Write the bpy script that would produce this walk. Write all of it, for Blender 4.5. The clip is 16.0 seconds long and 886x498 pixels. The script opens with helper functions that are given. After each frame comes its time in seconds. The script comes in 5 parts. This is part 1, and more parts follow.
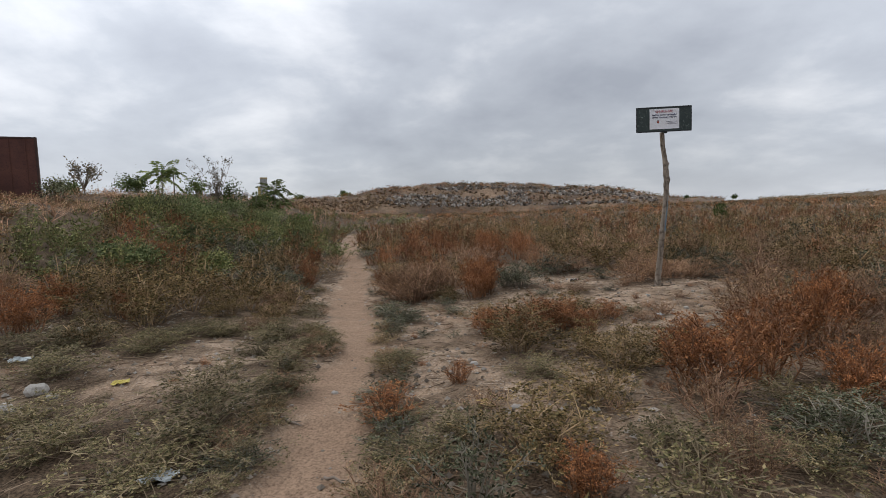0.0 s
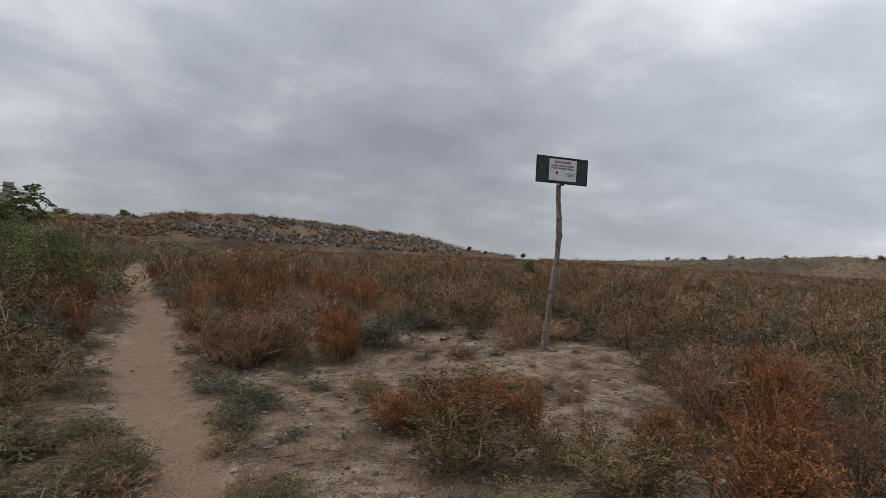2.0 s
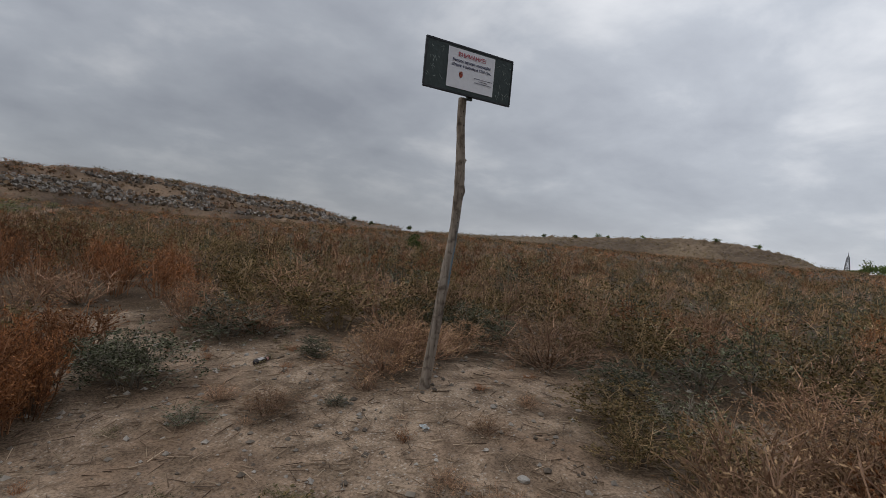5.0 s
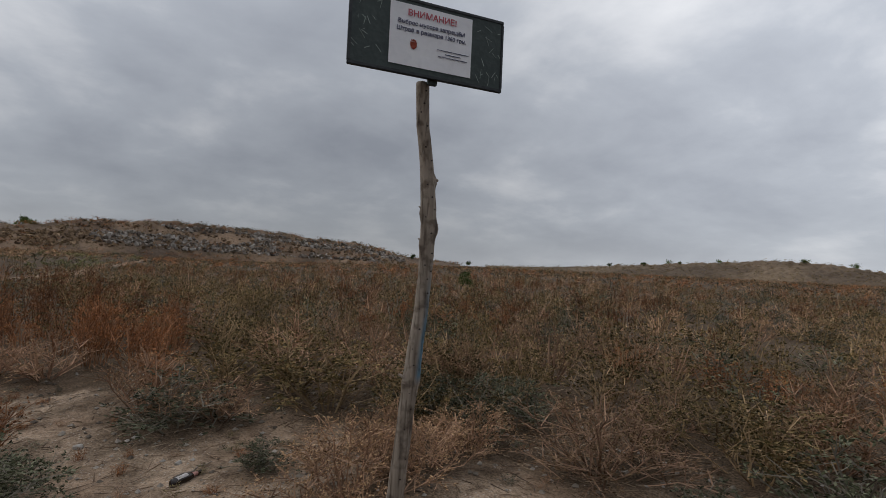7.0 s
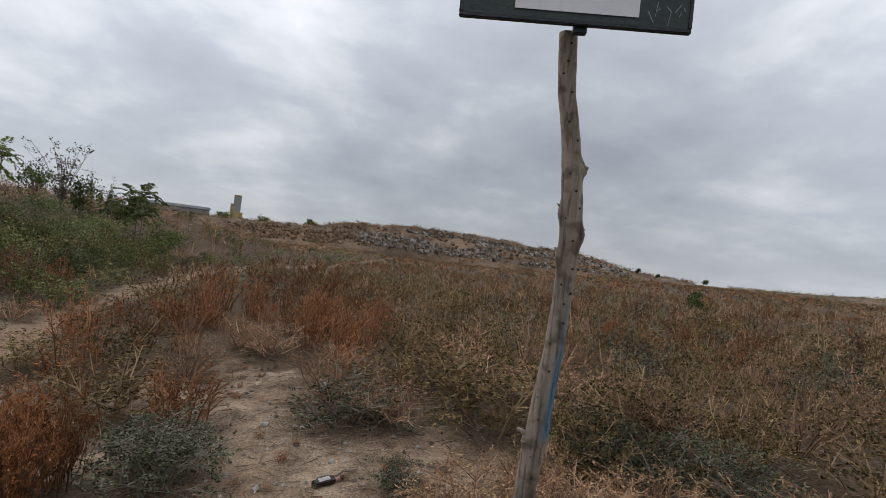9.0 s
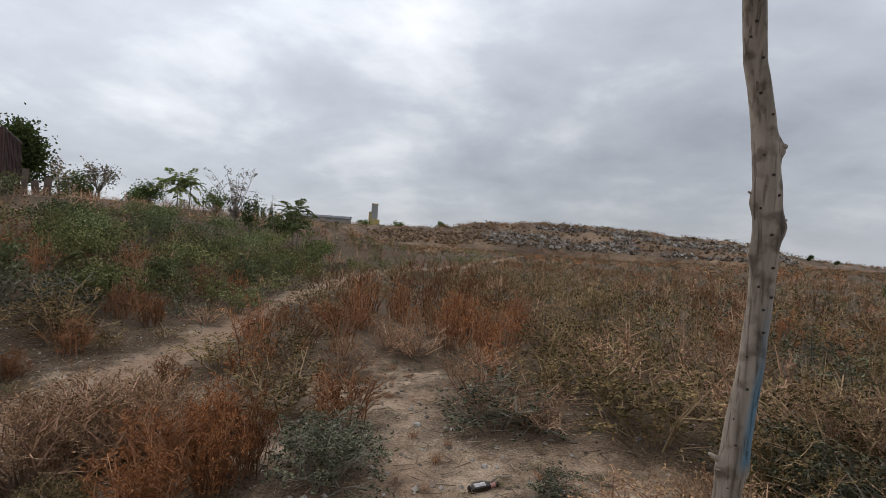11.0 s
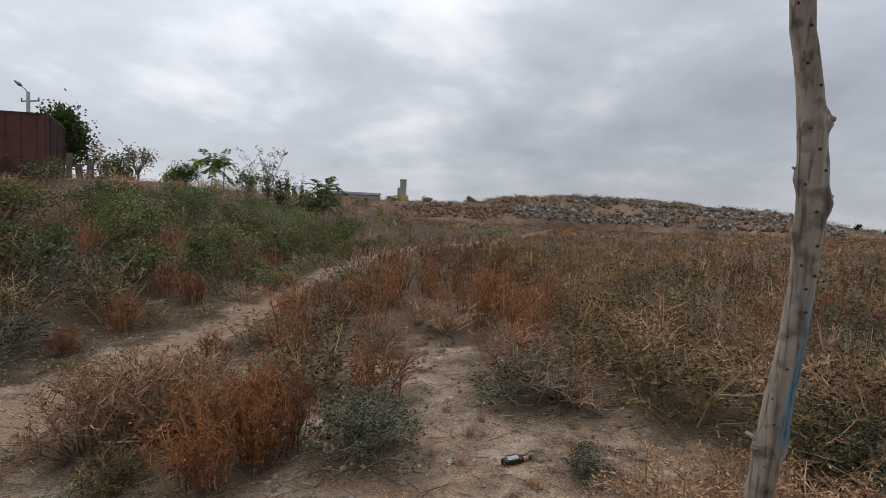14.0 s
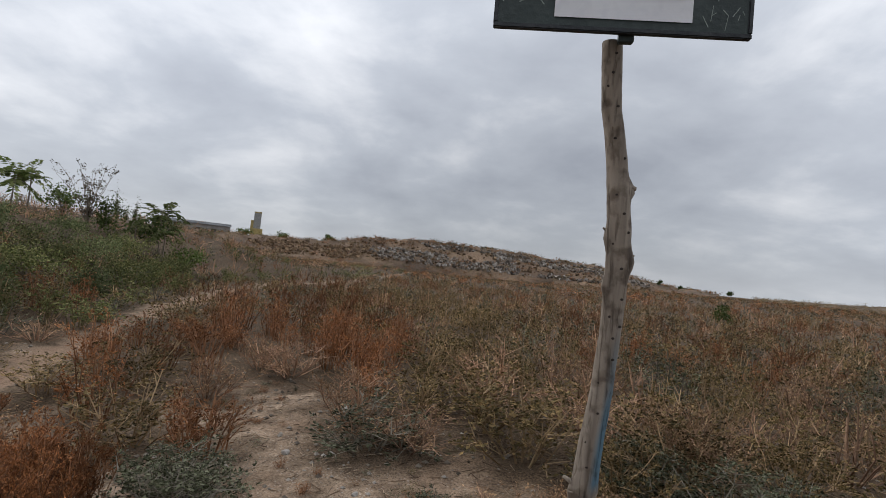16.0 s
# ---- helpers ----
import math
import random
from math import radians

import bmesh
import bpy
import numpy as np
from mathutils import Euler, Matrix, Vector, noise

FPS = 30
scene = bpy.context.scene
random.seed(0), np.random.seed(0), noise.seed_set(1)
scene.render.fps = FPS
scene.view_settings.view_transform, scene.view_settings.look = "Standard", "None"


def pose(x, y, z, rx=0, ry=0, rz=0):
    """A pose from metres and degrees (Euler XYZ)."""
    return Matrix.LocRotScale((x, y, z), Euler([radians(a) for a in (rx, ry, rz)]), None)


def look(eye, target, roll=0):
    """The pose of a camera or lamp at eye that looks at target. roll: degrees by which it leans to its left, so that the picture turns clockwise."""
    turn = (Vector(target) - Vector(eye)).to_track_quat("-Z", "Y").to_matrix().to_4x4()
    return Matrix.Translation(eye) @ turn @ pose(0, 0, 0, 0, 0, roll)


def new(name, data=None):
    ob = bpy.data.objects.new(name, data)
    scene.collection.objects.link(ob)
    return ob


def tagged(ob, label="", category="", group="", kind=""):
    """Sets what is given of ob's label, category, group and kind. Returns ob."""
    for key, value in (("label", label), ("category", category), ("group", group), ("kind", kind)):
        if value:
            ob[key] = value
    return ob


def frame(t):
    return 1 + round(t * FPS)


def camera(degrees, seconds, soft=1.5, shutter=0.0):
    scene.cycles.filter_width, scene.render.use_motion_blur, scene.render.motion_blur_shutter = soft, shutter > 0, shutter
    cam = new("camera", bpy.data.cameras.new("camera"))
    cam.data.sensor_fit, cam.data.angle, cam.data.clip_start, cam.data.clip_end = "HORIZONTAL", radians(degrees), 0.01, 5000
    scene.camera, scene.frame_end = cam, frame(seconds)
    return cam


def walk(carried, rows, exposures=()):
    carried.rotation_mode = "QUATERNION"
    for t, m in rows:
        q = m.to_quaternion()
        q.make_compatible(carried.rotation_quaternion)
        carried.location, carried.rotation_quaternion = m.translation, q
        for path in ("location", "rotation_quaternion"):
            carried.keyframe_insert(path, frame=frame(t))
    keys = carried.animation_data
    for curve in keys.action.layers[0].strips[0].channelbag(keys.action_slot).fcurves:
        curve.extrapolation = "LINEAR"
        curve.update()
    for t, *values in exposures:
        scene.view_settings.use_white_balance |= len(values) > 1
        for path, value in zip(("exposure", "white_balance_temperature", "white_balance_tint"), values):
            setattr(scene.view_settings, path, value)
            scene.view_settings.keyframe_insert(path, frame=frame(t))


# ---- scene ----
cam = camera(84.0, 16.0, soft=0.8)
PATH = [
    (0, (0.045, -0.297, 1.370), (0.047, 1.697, 1.209), -1.76),
    (0.5, (-0.246, -0.081, 1.336), (-0.332, 1.912, 1.195), 0.71),
    (1, (-0.465, 0.326, 1.365), (-0.331, 2.321, 1.416), 3.73),
    (1.5, (-0.515, 0.899, 1.363), (0.039, 2.820, 1.417), 3.25),
    (2, (-0.615, 1.404, 1.350), (0.137, 3.257, 1.372), 3.40),
    (2.5, (-0.543, 1.992, 1.311), (0.259, 3.824, 1.342), -0.71),
    (3, (-0.336, 2.513, 1.310), (0.652, 4.252, 1.333), 4.21),
    (3.5, (-0.057, 2.930, 1.313), (1.043, 4.601, 1.317), 5.11),
    (4, (0.305, 3.303, 1.298), (1.471, 4.926, 1.224), 5.47),
    (6.5, (2.105, 4.760, 1.487), (3.161, 6.458, 1.521), 4.40),
    (7, (2.344, 4.913, 1.526), (3.283, 6.678, 1.590), 2.79),
    (7.5, (2.534, 5.011, 1.566), (3.338, 6.840, 1.645), 3.91),
    (8, (2.622, 5.217, 1.540), (3.148, 7.144, 1.634), 6.12),
    (8.5, (2.730, 5.306, 1.545), (3.017, 7.285, 1.581), 6.17),
    (9, (2.899, 5.360, 1.574), (2.992, 7.358, 1.603), 6.40),
    (9.5, (2.926, 5.417, 1.621), (2.818, 7.414, 1.626), 4.87),
    (10, (2.829, 5.445, 1.595), (2.435, 7.406, 1.584), 3.92),
    (12.5, (2.775, 5.446, 1.592), (2.323, 7.393, 1.519), 3.17),
    (13, (2.767, 5.423, 1.600), (2.224, 7.345, 1.495), 1.64),
    (13.5, (2.772, 5.423, 1.606), (2.198, 7.335, 1.487), 1.42),
    (14, (2.782, 5.428, 1.616), (2.250, 7.351, 1.484), 2.67),
    (14.5, (2.785, 5.441, 1.610), (2.353, 7.390, 1.487), 4.08),
    (15, (2.798, 5.468, 1.588), (2.510, 7.444, 1.480), 5.36),
    (15.5, (2.801, 5.501, 1.580), (2.645, 7.494, 1.515), 6.22),
    (16, (2.842, 5.506, 1.625), (2.859, 7.504, 1.701), 5.75),
]
walk(cam, [(t, look(eye, target, roll)) for t, eye, target, roll in PATH], [(0, 0.06), (0.6, -0.04), (1.0, -0.2), (2.0, -0.42), (4.0, -0.54), (7.5, -0.62), (8.5, -0.3), (9.5, -0.1), (12.5, -0.05), (15.2, -0.05), (16, -0.13)])

# ---- world and sun: overcast, brighter towards the veiled sun on the left and overhead ----
SUN_DIR = Vector((-0.62, 0.42, 0.66)).normalized()
world = bpy.data.worlds.new("overcast")
scene.world = world
world.use_nodes = True
wn, wl = world.node_tree.nodes, world.node_tree.links
wn.clear()


def wmath(op, a, b=None, clamp=False):
    n = wn.new("ShaderNodeMath")
    n.operation, n.use_clamp = op, clamp
    for i, v in enumerate((a, b)):
        if v is None:
            continue
        if isinstance(v, (int, float)):
            n.inputs[i].default_value = v
        else:
            wl.new(v, n.inputs[i])
    return n.outputs[0]


tc = wn.new("ShaderNodeTexCoord")
sep = wn.new("ShaderNodeSeparateXYZ")
wl.new(tc.outputs["Generated"], sep.inputs[0])
zc = wmath("ADD", wmath("MAXIMUM", sep.outputs[2], 0.0), 0.3)
comb = wn.new("ShaderNodeCombineXYZ")
wl.new(wmath("DIVIDE", sep.outputs[0], zc), comb.inputs[0])
wl.new(wmath("DIVIDE", sep.outputs[1], zc), comb.inputs[1])
comb.inputs[2].default_value = 3.7
cloud = wn.new("ShaderNodeTexNoise")
cloud.inputs["Scale"].default_value, cloud.inputs["Detail"].default_value = 1.9, 7.0
cloud.inputs["Roughness"].default_value, cloud.inputs["Distortion"].default_value = 0.54, 0.15
wl.new(comb.outputs[0], cloud.inputs["Vector"])
big = wn.new("ShaderNodeTexNoise")
big.inputs["Scale"].default_value, big.inputs["Detail"].default_value = 0.65, 2.0
wl.new(comb.outputs[0], big.inputs["Vector"])
shape = wmath("ADD", wmath("MULTIPLY", cloud.outputs["Fac"], 0.6), wmath("MULTIPLY", big.outputs["Fac"], 0.4))
ramp = wn.new("ShaderNodeValToRGB")
ramp.color_ramp.elements[0].position, ramp.color_ramp.elements[0].color = 0.36, (0.35, 0.375, 0.43, 1)
ramp.color_ramp.elements[1].position, ramp.color_ramp.elements[1].color = 0.65, (0.72, 0.735, 0.77, 1)
mid = ramp.color_ramp.elements.new(0.5)
mid.color = (0.46, 0.49, 0.545, 1)
wl.new(shape, ramp.inputs[0])
dot = wn.new("ShaderNodeVectorMath")
dot.operation = "DOT_PRODUCT"
wl.new(tc.outputs["Generated"], dot.inputs[0])
dot.inputs[1].default_value = SUN_DIR
glow = wmath("MULTIPLY", wmath("POWER", wmath("MAXIMUM", dot.outputs["Value"], 0.0), 2.5), 0.75)
dot2 = wn.new("ShaderNodeVectorMath")
dot2.operation = "DOT_PRODUCT"
wl.new(tc.outputs["Generated"], dot2.inputs[0])
dot2.inputs[1].default_value = Vector((0.9, 0.3, 0.3)).normalized()
gap_glow = wmath("MULTIPLY", wmath("POWER", wmath("MAXIMUM", dot2.outputs["Value"], 0.0), 5.0), 0.8)
zen = wmath("MULTIPLY", wmath("POWER", wmath("MAXIMUM", sep.outputs[2], 0.0), 1.6), 1.5)
gain = wmath("ADD", wmath("ADD", glow, wmath("ADD", gap_glow, zen)), 0.8)
haze = wn.new("ShaderNodeMix")
haze.data_type = "RGBA"
wl.new(wmath("MULTIPLY", wmath("POWER", wmath("SUBTRACT", 1.0, wmath("MAXIMUM", sep.outputs[2], 0.0), True), 14.0), 0.65), haze.inputs[0])
wl.new(ramp.outputs[0], haze.inputs[6])
haze.inputs[7].default_value = (0.6, 0.63, 0.68, 1)
scaled = wn.new("ShaderNodeVectorMath")
scaled.operation = "SCALE"
wl.new(haze.outputs[2], scaled.inputs[0])
wl.new(gain, scaled.inputs["Scale"])
sky = wn.new("ShaderNodeTexSky")
sky.sky_type, sky.sun_disc = "NISHITA", False
sky.sun_elevation, sky.sun_rotation = math.asin(SUN_DIR.z), math.atan2(SUN_DIR.x, SUN_DIR.y)
bg_sky, bg_cloud, add = wn.new("ShaderNodeBackground"), wn.new("ShaderNodeBackground"), wn.new("ShaderNodeMixShader")
bg_sky.inputs[1].default_value = 0.1
wl.new(sky.outputs[0], bg_sky.inputs[0])
wl.new(scaled.outputs[0], bg_cloud.inputs[0])
add.inputs[0].default_value = 0.94
wl.new(bg_sky.outputs[0], add.inputs[1])
wl.new(bg_cloud.outputs[0], add.inputs[2])
wout = wn.new("ShaderNodeOutputWorld")
wl.new(add.outputs[0], wout.inputs[0])

sun = new("sun", bpy.data.lights.new("sun", "SUN"))
sun.data.energy, sun.data.angle, sun.data.color = 0.9, radians(25), (1.0, 0.96, 0.9)
sun.matrix_world = look(SUN_DIR * 60, (0, 0, 0))


# ---- materials ----
def nodes_of(name):
    m = bpy.data.materials.new(name)
    m.use_nodes = True
    nt = m.node_tree
    return m, nt.nodes, nt.links, nt.nodes["Principled BSDF"]


def rgb(c):
    return (c[0], c[1], c[2], 1)


def surface(name, c1, c2, scale=8.0, rough=0.8, metal=0.0, bump=0.3, fine=60.0, c3=None, spots=0.5, dist=0.01):
    """Two-scale noise colour and relief on object coordinates."""
    m, n, l, p = nodes_of(name)
    t = n.new("ShaderNodeTexCoord")
    a, b = n.new("ShaderNodeTexNoise"), n.new("ShaderNodeTexNoise")
    a.inputs["Scale"].default_value, a.inputs["Detail"].default_value = scale, 5
    b.inputs["Scale"].default_value, b.inputs["Detail"].default_value = fine, 4
    l.new(t.outputs["Object"], a.inputs["Vector"])
    l.new(t.outputs["Object"], b.inputs["Vector"])
    r = n.new("ShaderNodeValToRGB")
    r.color_ramp.elements[0].position, r.color_ramp.elements[1].position = 0.35, 0.65
    r.color_ramp.elements[0].color, r.color_ramp.elements[1].color = rgb(c1), rgb(c2)
    l.new(a.outputs["Fac"], r.inputs[0])
    mix = n.new("ShaderNodeMix")
    mix.data_type, mix.blend_type = "RGBA", "MIX"
    s = n.new("ShaderNodeValToRGB")
    s.color_ramp.elements[0].position, s.color_ramp.elements[1].position = 0.5, 0.68
    s.color_ramp.elements[1].color = (spots, spots, spots, 1)
    l.new(b.outputs["Fac"], s.inputs[0])
    l.new(s.outputs[0], mix.inputs[0])
    l.new(r.outputs[0], mix.inputs[6])
    mix.inputs[7].default_value = rgb(c3 or [0.6 * v for v in c1])
    l.new(mix.outputs[2], p.inputs["Base Color"])
    p.inputs["Roughness"].default_value, p.inputs["Metallic"].default_value = rough, metal
    bp = n.new("ShaderNodeBump")
    bp.inputs["Strength"].default_value, bp.inputs["Distance"].default_value = bump, dist
    l.new(b.outputs["Fac"], bp.inputs["Height"])
    l.new(bp.outputs[0], p.inputs["Normal"])
    return m


def plant_mat(name, cols, through_light=0.14):
    """Leaf or stem colours: each island its own tone, each plant its own cast."""
    m, n, l, p = nodes_of(name)
    g, o = n.new("ShaderNodeNewGeometry"), n.new("ShaderNodeObjectInfo")
    r = n.new("ShaderNodeValToRGB")
    r.color_ramp.elements[0].color, r.color_ramp.elements[1].color = rgb(cols[0]), rgb(cols[-1])
    for i, c in enumerate(cols[1:-1]):
        r.color_ramp.elements.new((i + 1) / (len(cols) - 1)).color = rgb(c)
    l.new(g.outputs["Random Per Island"], r.inputs[0])
    t = n.new("ShaderNodeTexCoord")
    w = n.new("ShaderNodeTexNoise")
    w.inputs["Scale"].default_value = 1.2
    l.new(t.outputs["Object"], w.inputs["Vector"])
    h = n.new("ShaderNodeHueSaturation")
    ma = n.new("ShaderNodeMath")
    ma.operation, ma.inputs[1].default_value, ma.inputs[2].default_value = "MULTIPLY_ADD", 0.8, 0.56
    mb = n.new("ShaderNodeMath")
    mb.operation = "MULTIPLY"
    mc = n.new("ShaderNodeMath")
    mc.operation, mc.inputs[1].default_value, mc.inputs[2].default_value = "MULTIPLY_ADD", 2.0, 0.0
    l.new(o.outputs["Random"], ma.inputs[0])
    l.new(w.outputs["Fac"], mc.inputs[0])
    l.new(ma.outputs[0], mb.inputs[0])
    l.new(mc.outputs[0], mb.inputs[1])
    l.new(mb.outputs[0], h.inputs["Value"])
    l.new(r.outputs[0], h.inputs["Color"])
    l.new(h.outputs[0], p.inputs["Base Color"])
    p.inputs["Roughness"].default_value = 0.85
    p.inputs["Specular IOR Level"].default_value = 0.2
    if through_light:
        tr, mx = n.new("ShaderNodeBsdfTranslucent"), n.new("ShaderNodeMixShader")
        l.new(h.outputs[0], tr.inputs[0])
        mx.inputs[0].default_value = through_light
        l.new(p.outputs[0], mx.inputs[1])
        l.new(tr.outputs[0], mx.inputs[2])
        l.new(mx.outputs[0], n["Material Output"].inputs[0])
    return m


def ground_mat():
    m, n, l, p = nodes_of("sandy soil")
    t = n.new("ShaderNodeTexCoord")

    def tex(kind, scale, detail=5, rough=0.6):
        x = n.new(kind)
        x.inputs["Scale"].default_value = scale
        if kind == "ShaderNodeTexNoise":
            x.inputs["Detail"].default_value, x.inputs["Roughness"].default_value = detail, rough
        l.new(t.outputs["Object"], x.inputs["Vector"])
        return x

    def ramp2(src, a, b, ca, cb):
        r = n.new("ShaderNodeValToRGB")
        r.color_ramp.elements[0].position, r.color_ramp.elements[1].position = a, b
        r.color_ramp.elements[0].color, r.color_ramp.elements[1].color = rgb(ca), rgb(cb)
        l.new(src, r.inputs[0])
        return r.outputs[0]

    def blend(fac, a, b):
        x = n.new("ShaderNodeMix")
        x.data_type = "RGBA"
        l.new(fac, x.inputs[0]) if not isinstance(fac, float) else None
        for i, v in ((6, a), (7, b)):
            if isinstance(v, tuple):
                x.inputs[i].default_value = rgb(v)
            else:
                l.new(v, x.inputs[i])
        return x.outputs[2]

    large, midn, fine = tex("ShaderNodeTexNoise", 0.9), tex("ShaderNodeTexNoise", 6), tex("ShaderNodeTexNoise", 55, 6, 0.7)
    peb = tex("ShaderNodeTexVoronoi", 34)
    soil = ramp2(large.outputs["Fac"], 0.35, 0.65, (0.27, 0.18, 0.118), (0.42, 0.315, 0.222))
    soil = blend(ramp2(midn.outputs["Fac"], 0.42, 0.66, (0, 0, 0), (0.85, 0.85, 0.85)), soil, (0.155, 0.107, 0.073))
    bits = ramp2(peb.outputs["Distance"], 0.16, 0.3, (0.75, 0.75, 0.75), (0, 0, 0))
    pick = n.new("ShaderNodeMath")
    pick.operation = "MULTIPLY"
    l.new(bits, pick.inputs[0])
    l.new(ramp2(large.outputs["Fac"], 0.38, 0.56, (0.15, 0.15, 0.15), (1, 1, 1)), pick.inputs[1])
    soil = blend(pick.outputs[0], soil, (0.48, 0.43, 0.37))
    trail = n.new("ShaderNodeAttribute")
    trail.attribute_name = "trail"
    worn = blend(ramp2(midn.outputs["Fac"], 0.35, 0.7, (0, 0, 0), (0.6, 0.6, 0.6)), (0.305, 0.205, 0.138), (0.225, 0.148, 0.098))
    col = blend(trail.outputs["Fac"], soil, worn)
    # one dark tone for litter and for the shade painted under weeds
    litter_shade_attr = n.new("ShaderNodeAttribute")
    litter_shade_attr.attribute_name = "litter_shade"
    col = blend(litter_shade_attr.outputs["Fac"], col, ramp2(fine.outputs["Fac"], 0.38, 0.62, (0.05, 0.034, 0.021), (0.135, 0.092, 0.057)))
    dark = ramp2(fine.outputs["Fac"], 0.36, 0.56, (0.5, 0.48, 0.46), (1.1, 1.1, 1.1))
    mul = n.new("ShaderNodeMix")
    mul.data_type, mul.blend_type = "RGBA", "MULTIPLY"
    mul.inputs[0].default_value = 1.0
    l.new(col, mul.inputs[6])
    l.new(dark, mul.inputs[7])
    l.new(mul.outputs[2], p.inputs["Base Color"])
    p.inputs["Roughness"].default_value = 0.95
    p.inputs["Specular IOR Level"].default_value = 0.15
    b1, b2 = n.new("ShaderNodeBump"), n.new("ShaderNodeBump")
    b1.inputs["Strength"].default_value, b1.inputs["Distance"].default_value = 0.7, 0.05
    b2.inputs["Strength"].default_value, b2.inputs["Distance"].default_value = 0.6, 0.012
    l.new(midn.outputs["Fac"], b1.inputs["Height"])
    l.new(fine.outputs["Fac"], b2.inputs["Height"])
    l.new(b1.outputs[0], b2.inputs["Normal"])
    l.new(b2.outputs[0], p.inputs["Normal"])
    return m


M_GROUND = ground_mat()
M_STEM = {
    "rust": plant_mat("rust stems", [(0.16, 0.072, 0.036), (0.42, 0.22, 0.115)], 0),
    "tan": plant_mat("tan stems", [(0.17, 0.098, 0.062), (0.47, 0.29, 0.185)], 0),
    "olive": plant_mat("olive stems", [(0.17, 0.11, 0.06), (0.46, 0.32, 0.18)], 0),
    "grey": plant_mat("grey stems", [(0.14, 0.12, 0.09), (0.27, 0.24, 0.19)], 0),
    "mat": plant_mat("creeper stems", [(0.15, 0.11, 0.06), (0.27, 0.21, 0.13)], 0),
    "tall": plant_mat("weed stems", [(0.12, 0.11, 0.05), (0.23, 0.18, 0.09)], 0),
}
M_LEAF = {
    "rust": plant_mat("rust seed heads", [(0.09, 0.035, 0.015), (0.28, 0.112, 0.043), (0.44, 0.2, 0.082)]),
    "tan": plant_mat("dry tan leaves", [(0.09, 0.052, 0.027), (0.29, 0.172, 0.09), (0.5, 0.33, 0.185)]),
    "olive": plant_mat("olive leaves", [(0.036, 0.029, 0.012), (0.125, 0.094, 0.038), (0.32, 0.215, 0.095)]),
    "grey": plant_mat("grey-green leaves", [(0.026, 0.028, 0.014), (0.085, 0.088, 0.045), (0.26, 0.265, 0.17)]),
    "mat": plant_mat("creeper leaves", [(0.045, 0.043, 0.019), (0.15, 0.13, 0.058), (0.32, 0.245, 0.13)]),
    "tall": plant_mat("weed leaves", [(0.05, 0.063, 0.021), (0.145, 0.16, 0.056), (0.29, 0.275, 0.115)]),
}
M_TREE_LEAF = plant_mat("tree leaves", [(0.055, 0.085, 0.025), (0.10, 0.14, 0.042), (0.17, 0.2, 0.065)], 0.35)
M_GREEN = plant_mat("fresh weed leaves", [(0.045, 0.06, 0.025), (0.11, 0.135, 0.055), (0.22, 0.235, 0.11)])
M_FROND = plant_mat("fresh feathered leaves", [(0.08, 0.115, 0.038), (0.16, 0.2, 0.07), (0.27, 0.29, 0.12)], 0.5)
M_PALE_LEAF = plant_mat("pale tree leaves", [(0.09, 0.10, 0.06), (0.15, 0.16, 0.10), (0.26, 0.25, 0.19)], 0.3)
M_DRY_LEAF = plant_mat("sparse dry leaves", [(0.13, 0.12, 0.08), (0.22, 0.19, 0.13), (0.30, 0.22, 0.15)], 0.2)
M_BARK = surface("twig bark", (0.15, 0.12, 0.09), (0.25, 0.20, 0.16), 30, 0.9)
M_KNOT = surface("dark knot wood", (0.025, 0.018, 0.014), (0.05, 0.038, 0.03), 60, 0.9)
M_STONE = surface("limestone", (0.3, 0.275, 0.24), (0.43, 0.4, 0.36), 12, 0.9, bump=0.5, fine=90)
M_PEBBLE = plant_mat("pebbles", [(0.14, 0.11, 0.085), (0.32, 0.27, 0.215), (0.52, 0.47, 0.41)], 0)
M_STRAW = plant_mat("dry litter", [(0.06, 0.04, 0.028), (0.15, 0.10, 0.065), (0.33, 0.25, 0.17)], 0)
M_RUST = surface("rusty sheet steel", (0.085, 0.032, 0.024), (0.13, 0.05, 0.035), 1.6, 0.75, 0.2, 0.4, 22, (0.05, 0.022, 0.018), 0.6)
M_RUST_DARK = surface("dark rusted steel", (0.05, 0.03, 0.025), (0.085, 0.045, 0.035), 2.5, 0.8, 0.2, 0.4, 25)
M_CONCRETE = surface("grey concrete", (0.26, 0.26, 0.25), (0.36, 0.36, 0.35), 1.2, 0.9)
M_SLAB = surface("weathered slab", (0.1, 0.075, 0.06), (0.17, 0.13, 0.1), 3, 0.9)
M_YELLOW = surface("yellowed paint", (0.38, 0.29, 0.10), (0.48, 0.38, 0.16), 0.8, 0.8)
M_ROOF = surface("grey roofing", (0.19, 0.2, 0.21), (0.26, 0.27, 0.28), 0.7, 0.8)
M_STEEL = surface("galvanised steel", (0.12, 0.12, 0.13), (0.2, 0.2, 0.21), 4, 0.6, 0.5)
M_BOARD = surface("scuffed dark green paint", (0.018, 0.03, 0.028), (0.03, 0.046, 0.042), 9, 0.55, 0, 0.25, 45, (0.06, 0.08, 0.072), 0.35)
M_EDGE = surface("dark metal edging", (0.03, 0.033, 0.036), (0.05, 0.052, 0.055), 14, 0.5, 0.5)
M_PAPER = surface("weathered white paper", (0.76, 0.76, 0.79), (0.82, 0.82, 0.84), 5, 0.6, 0, 0.1, 30, (0.66, 0.66, 0.7), 0.3)
M_RED_INK = surface("faded red ink", (0.42, 0.06, 0.09), (0.50, 0.10, 0.13), 20, 0.7)
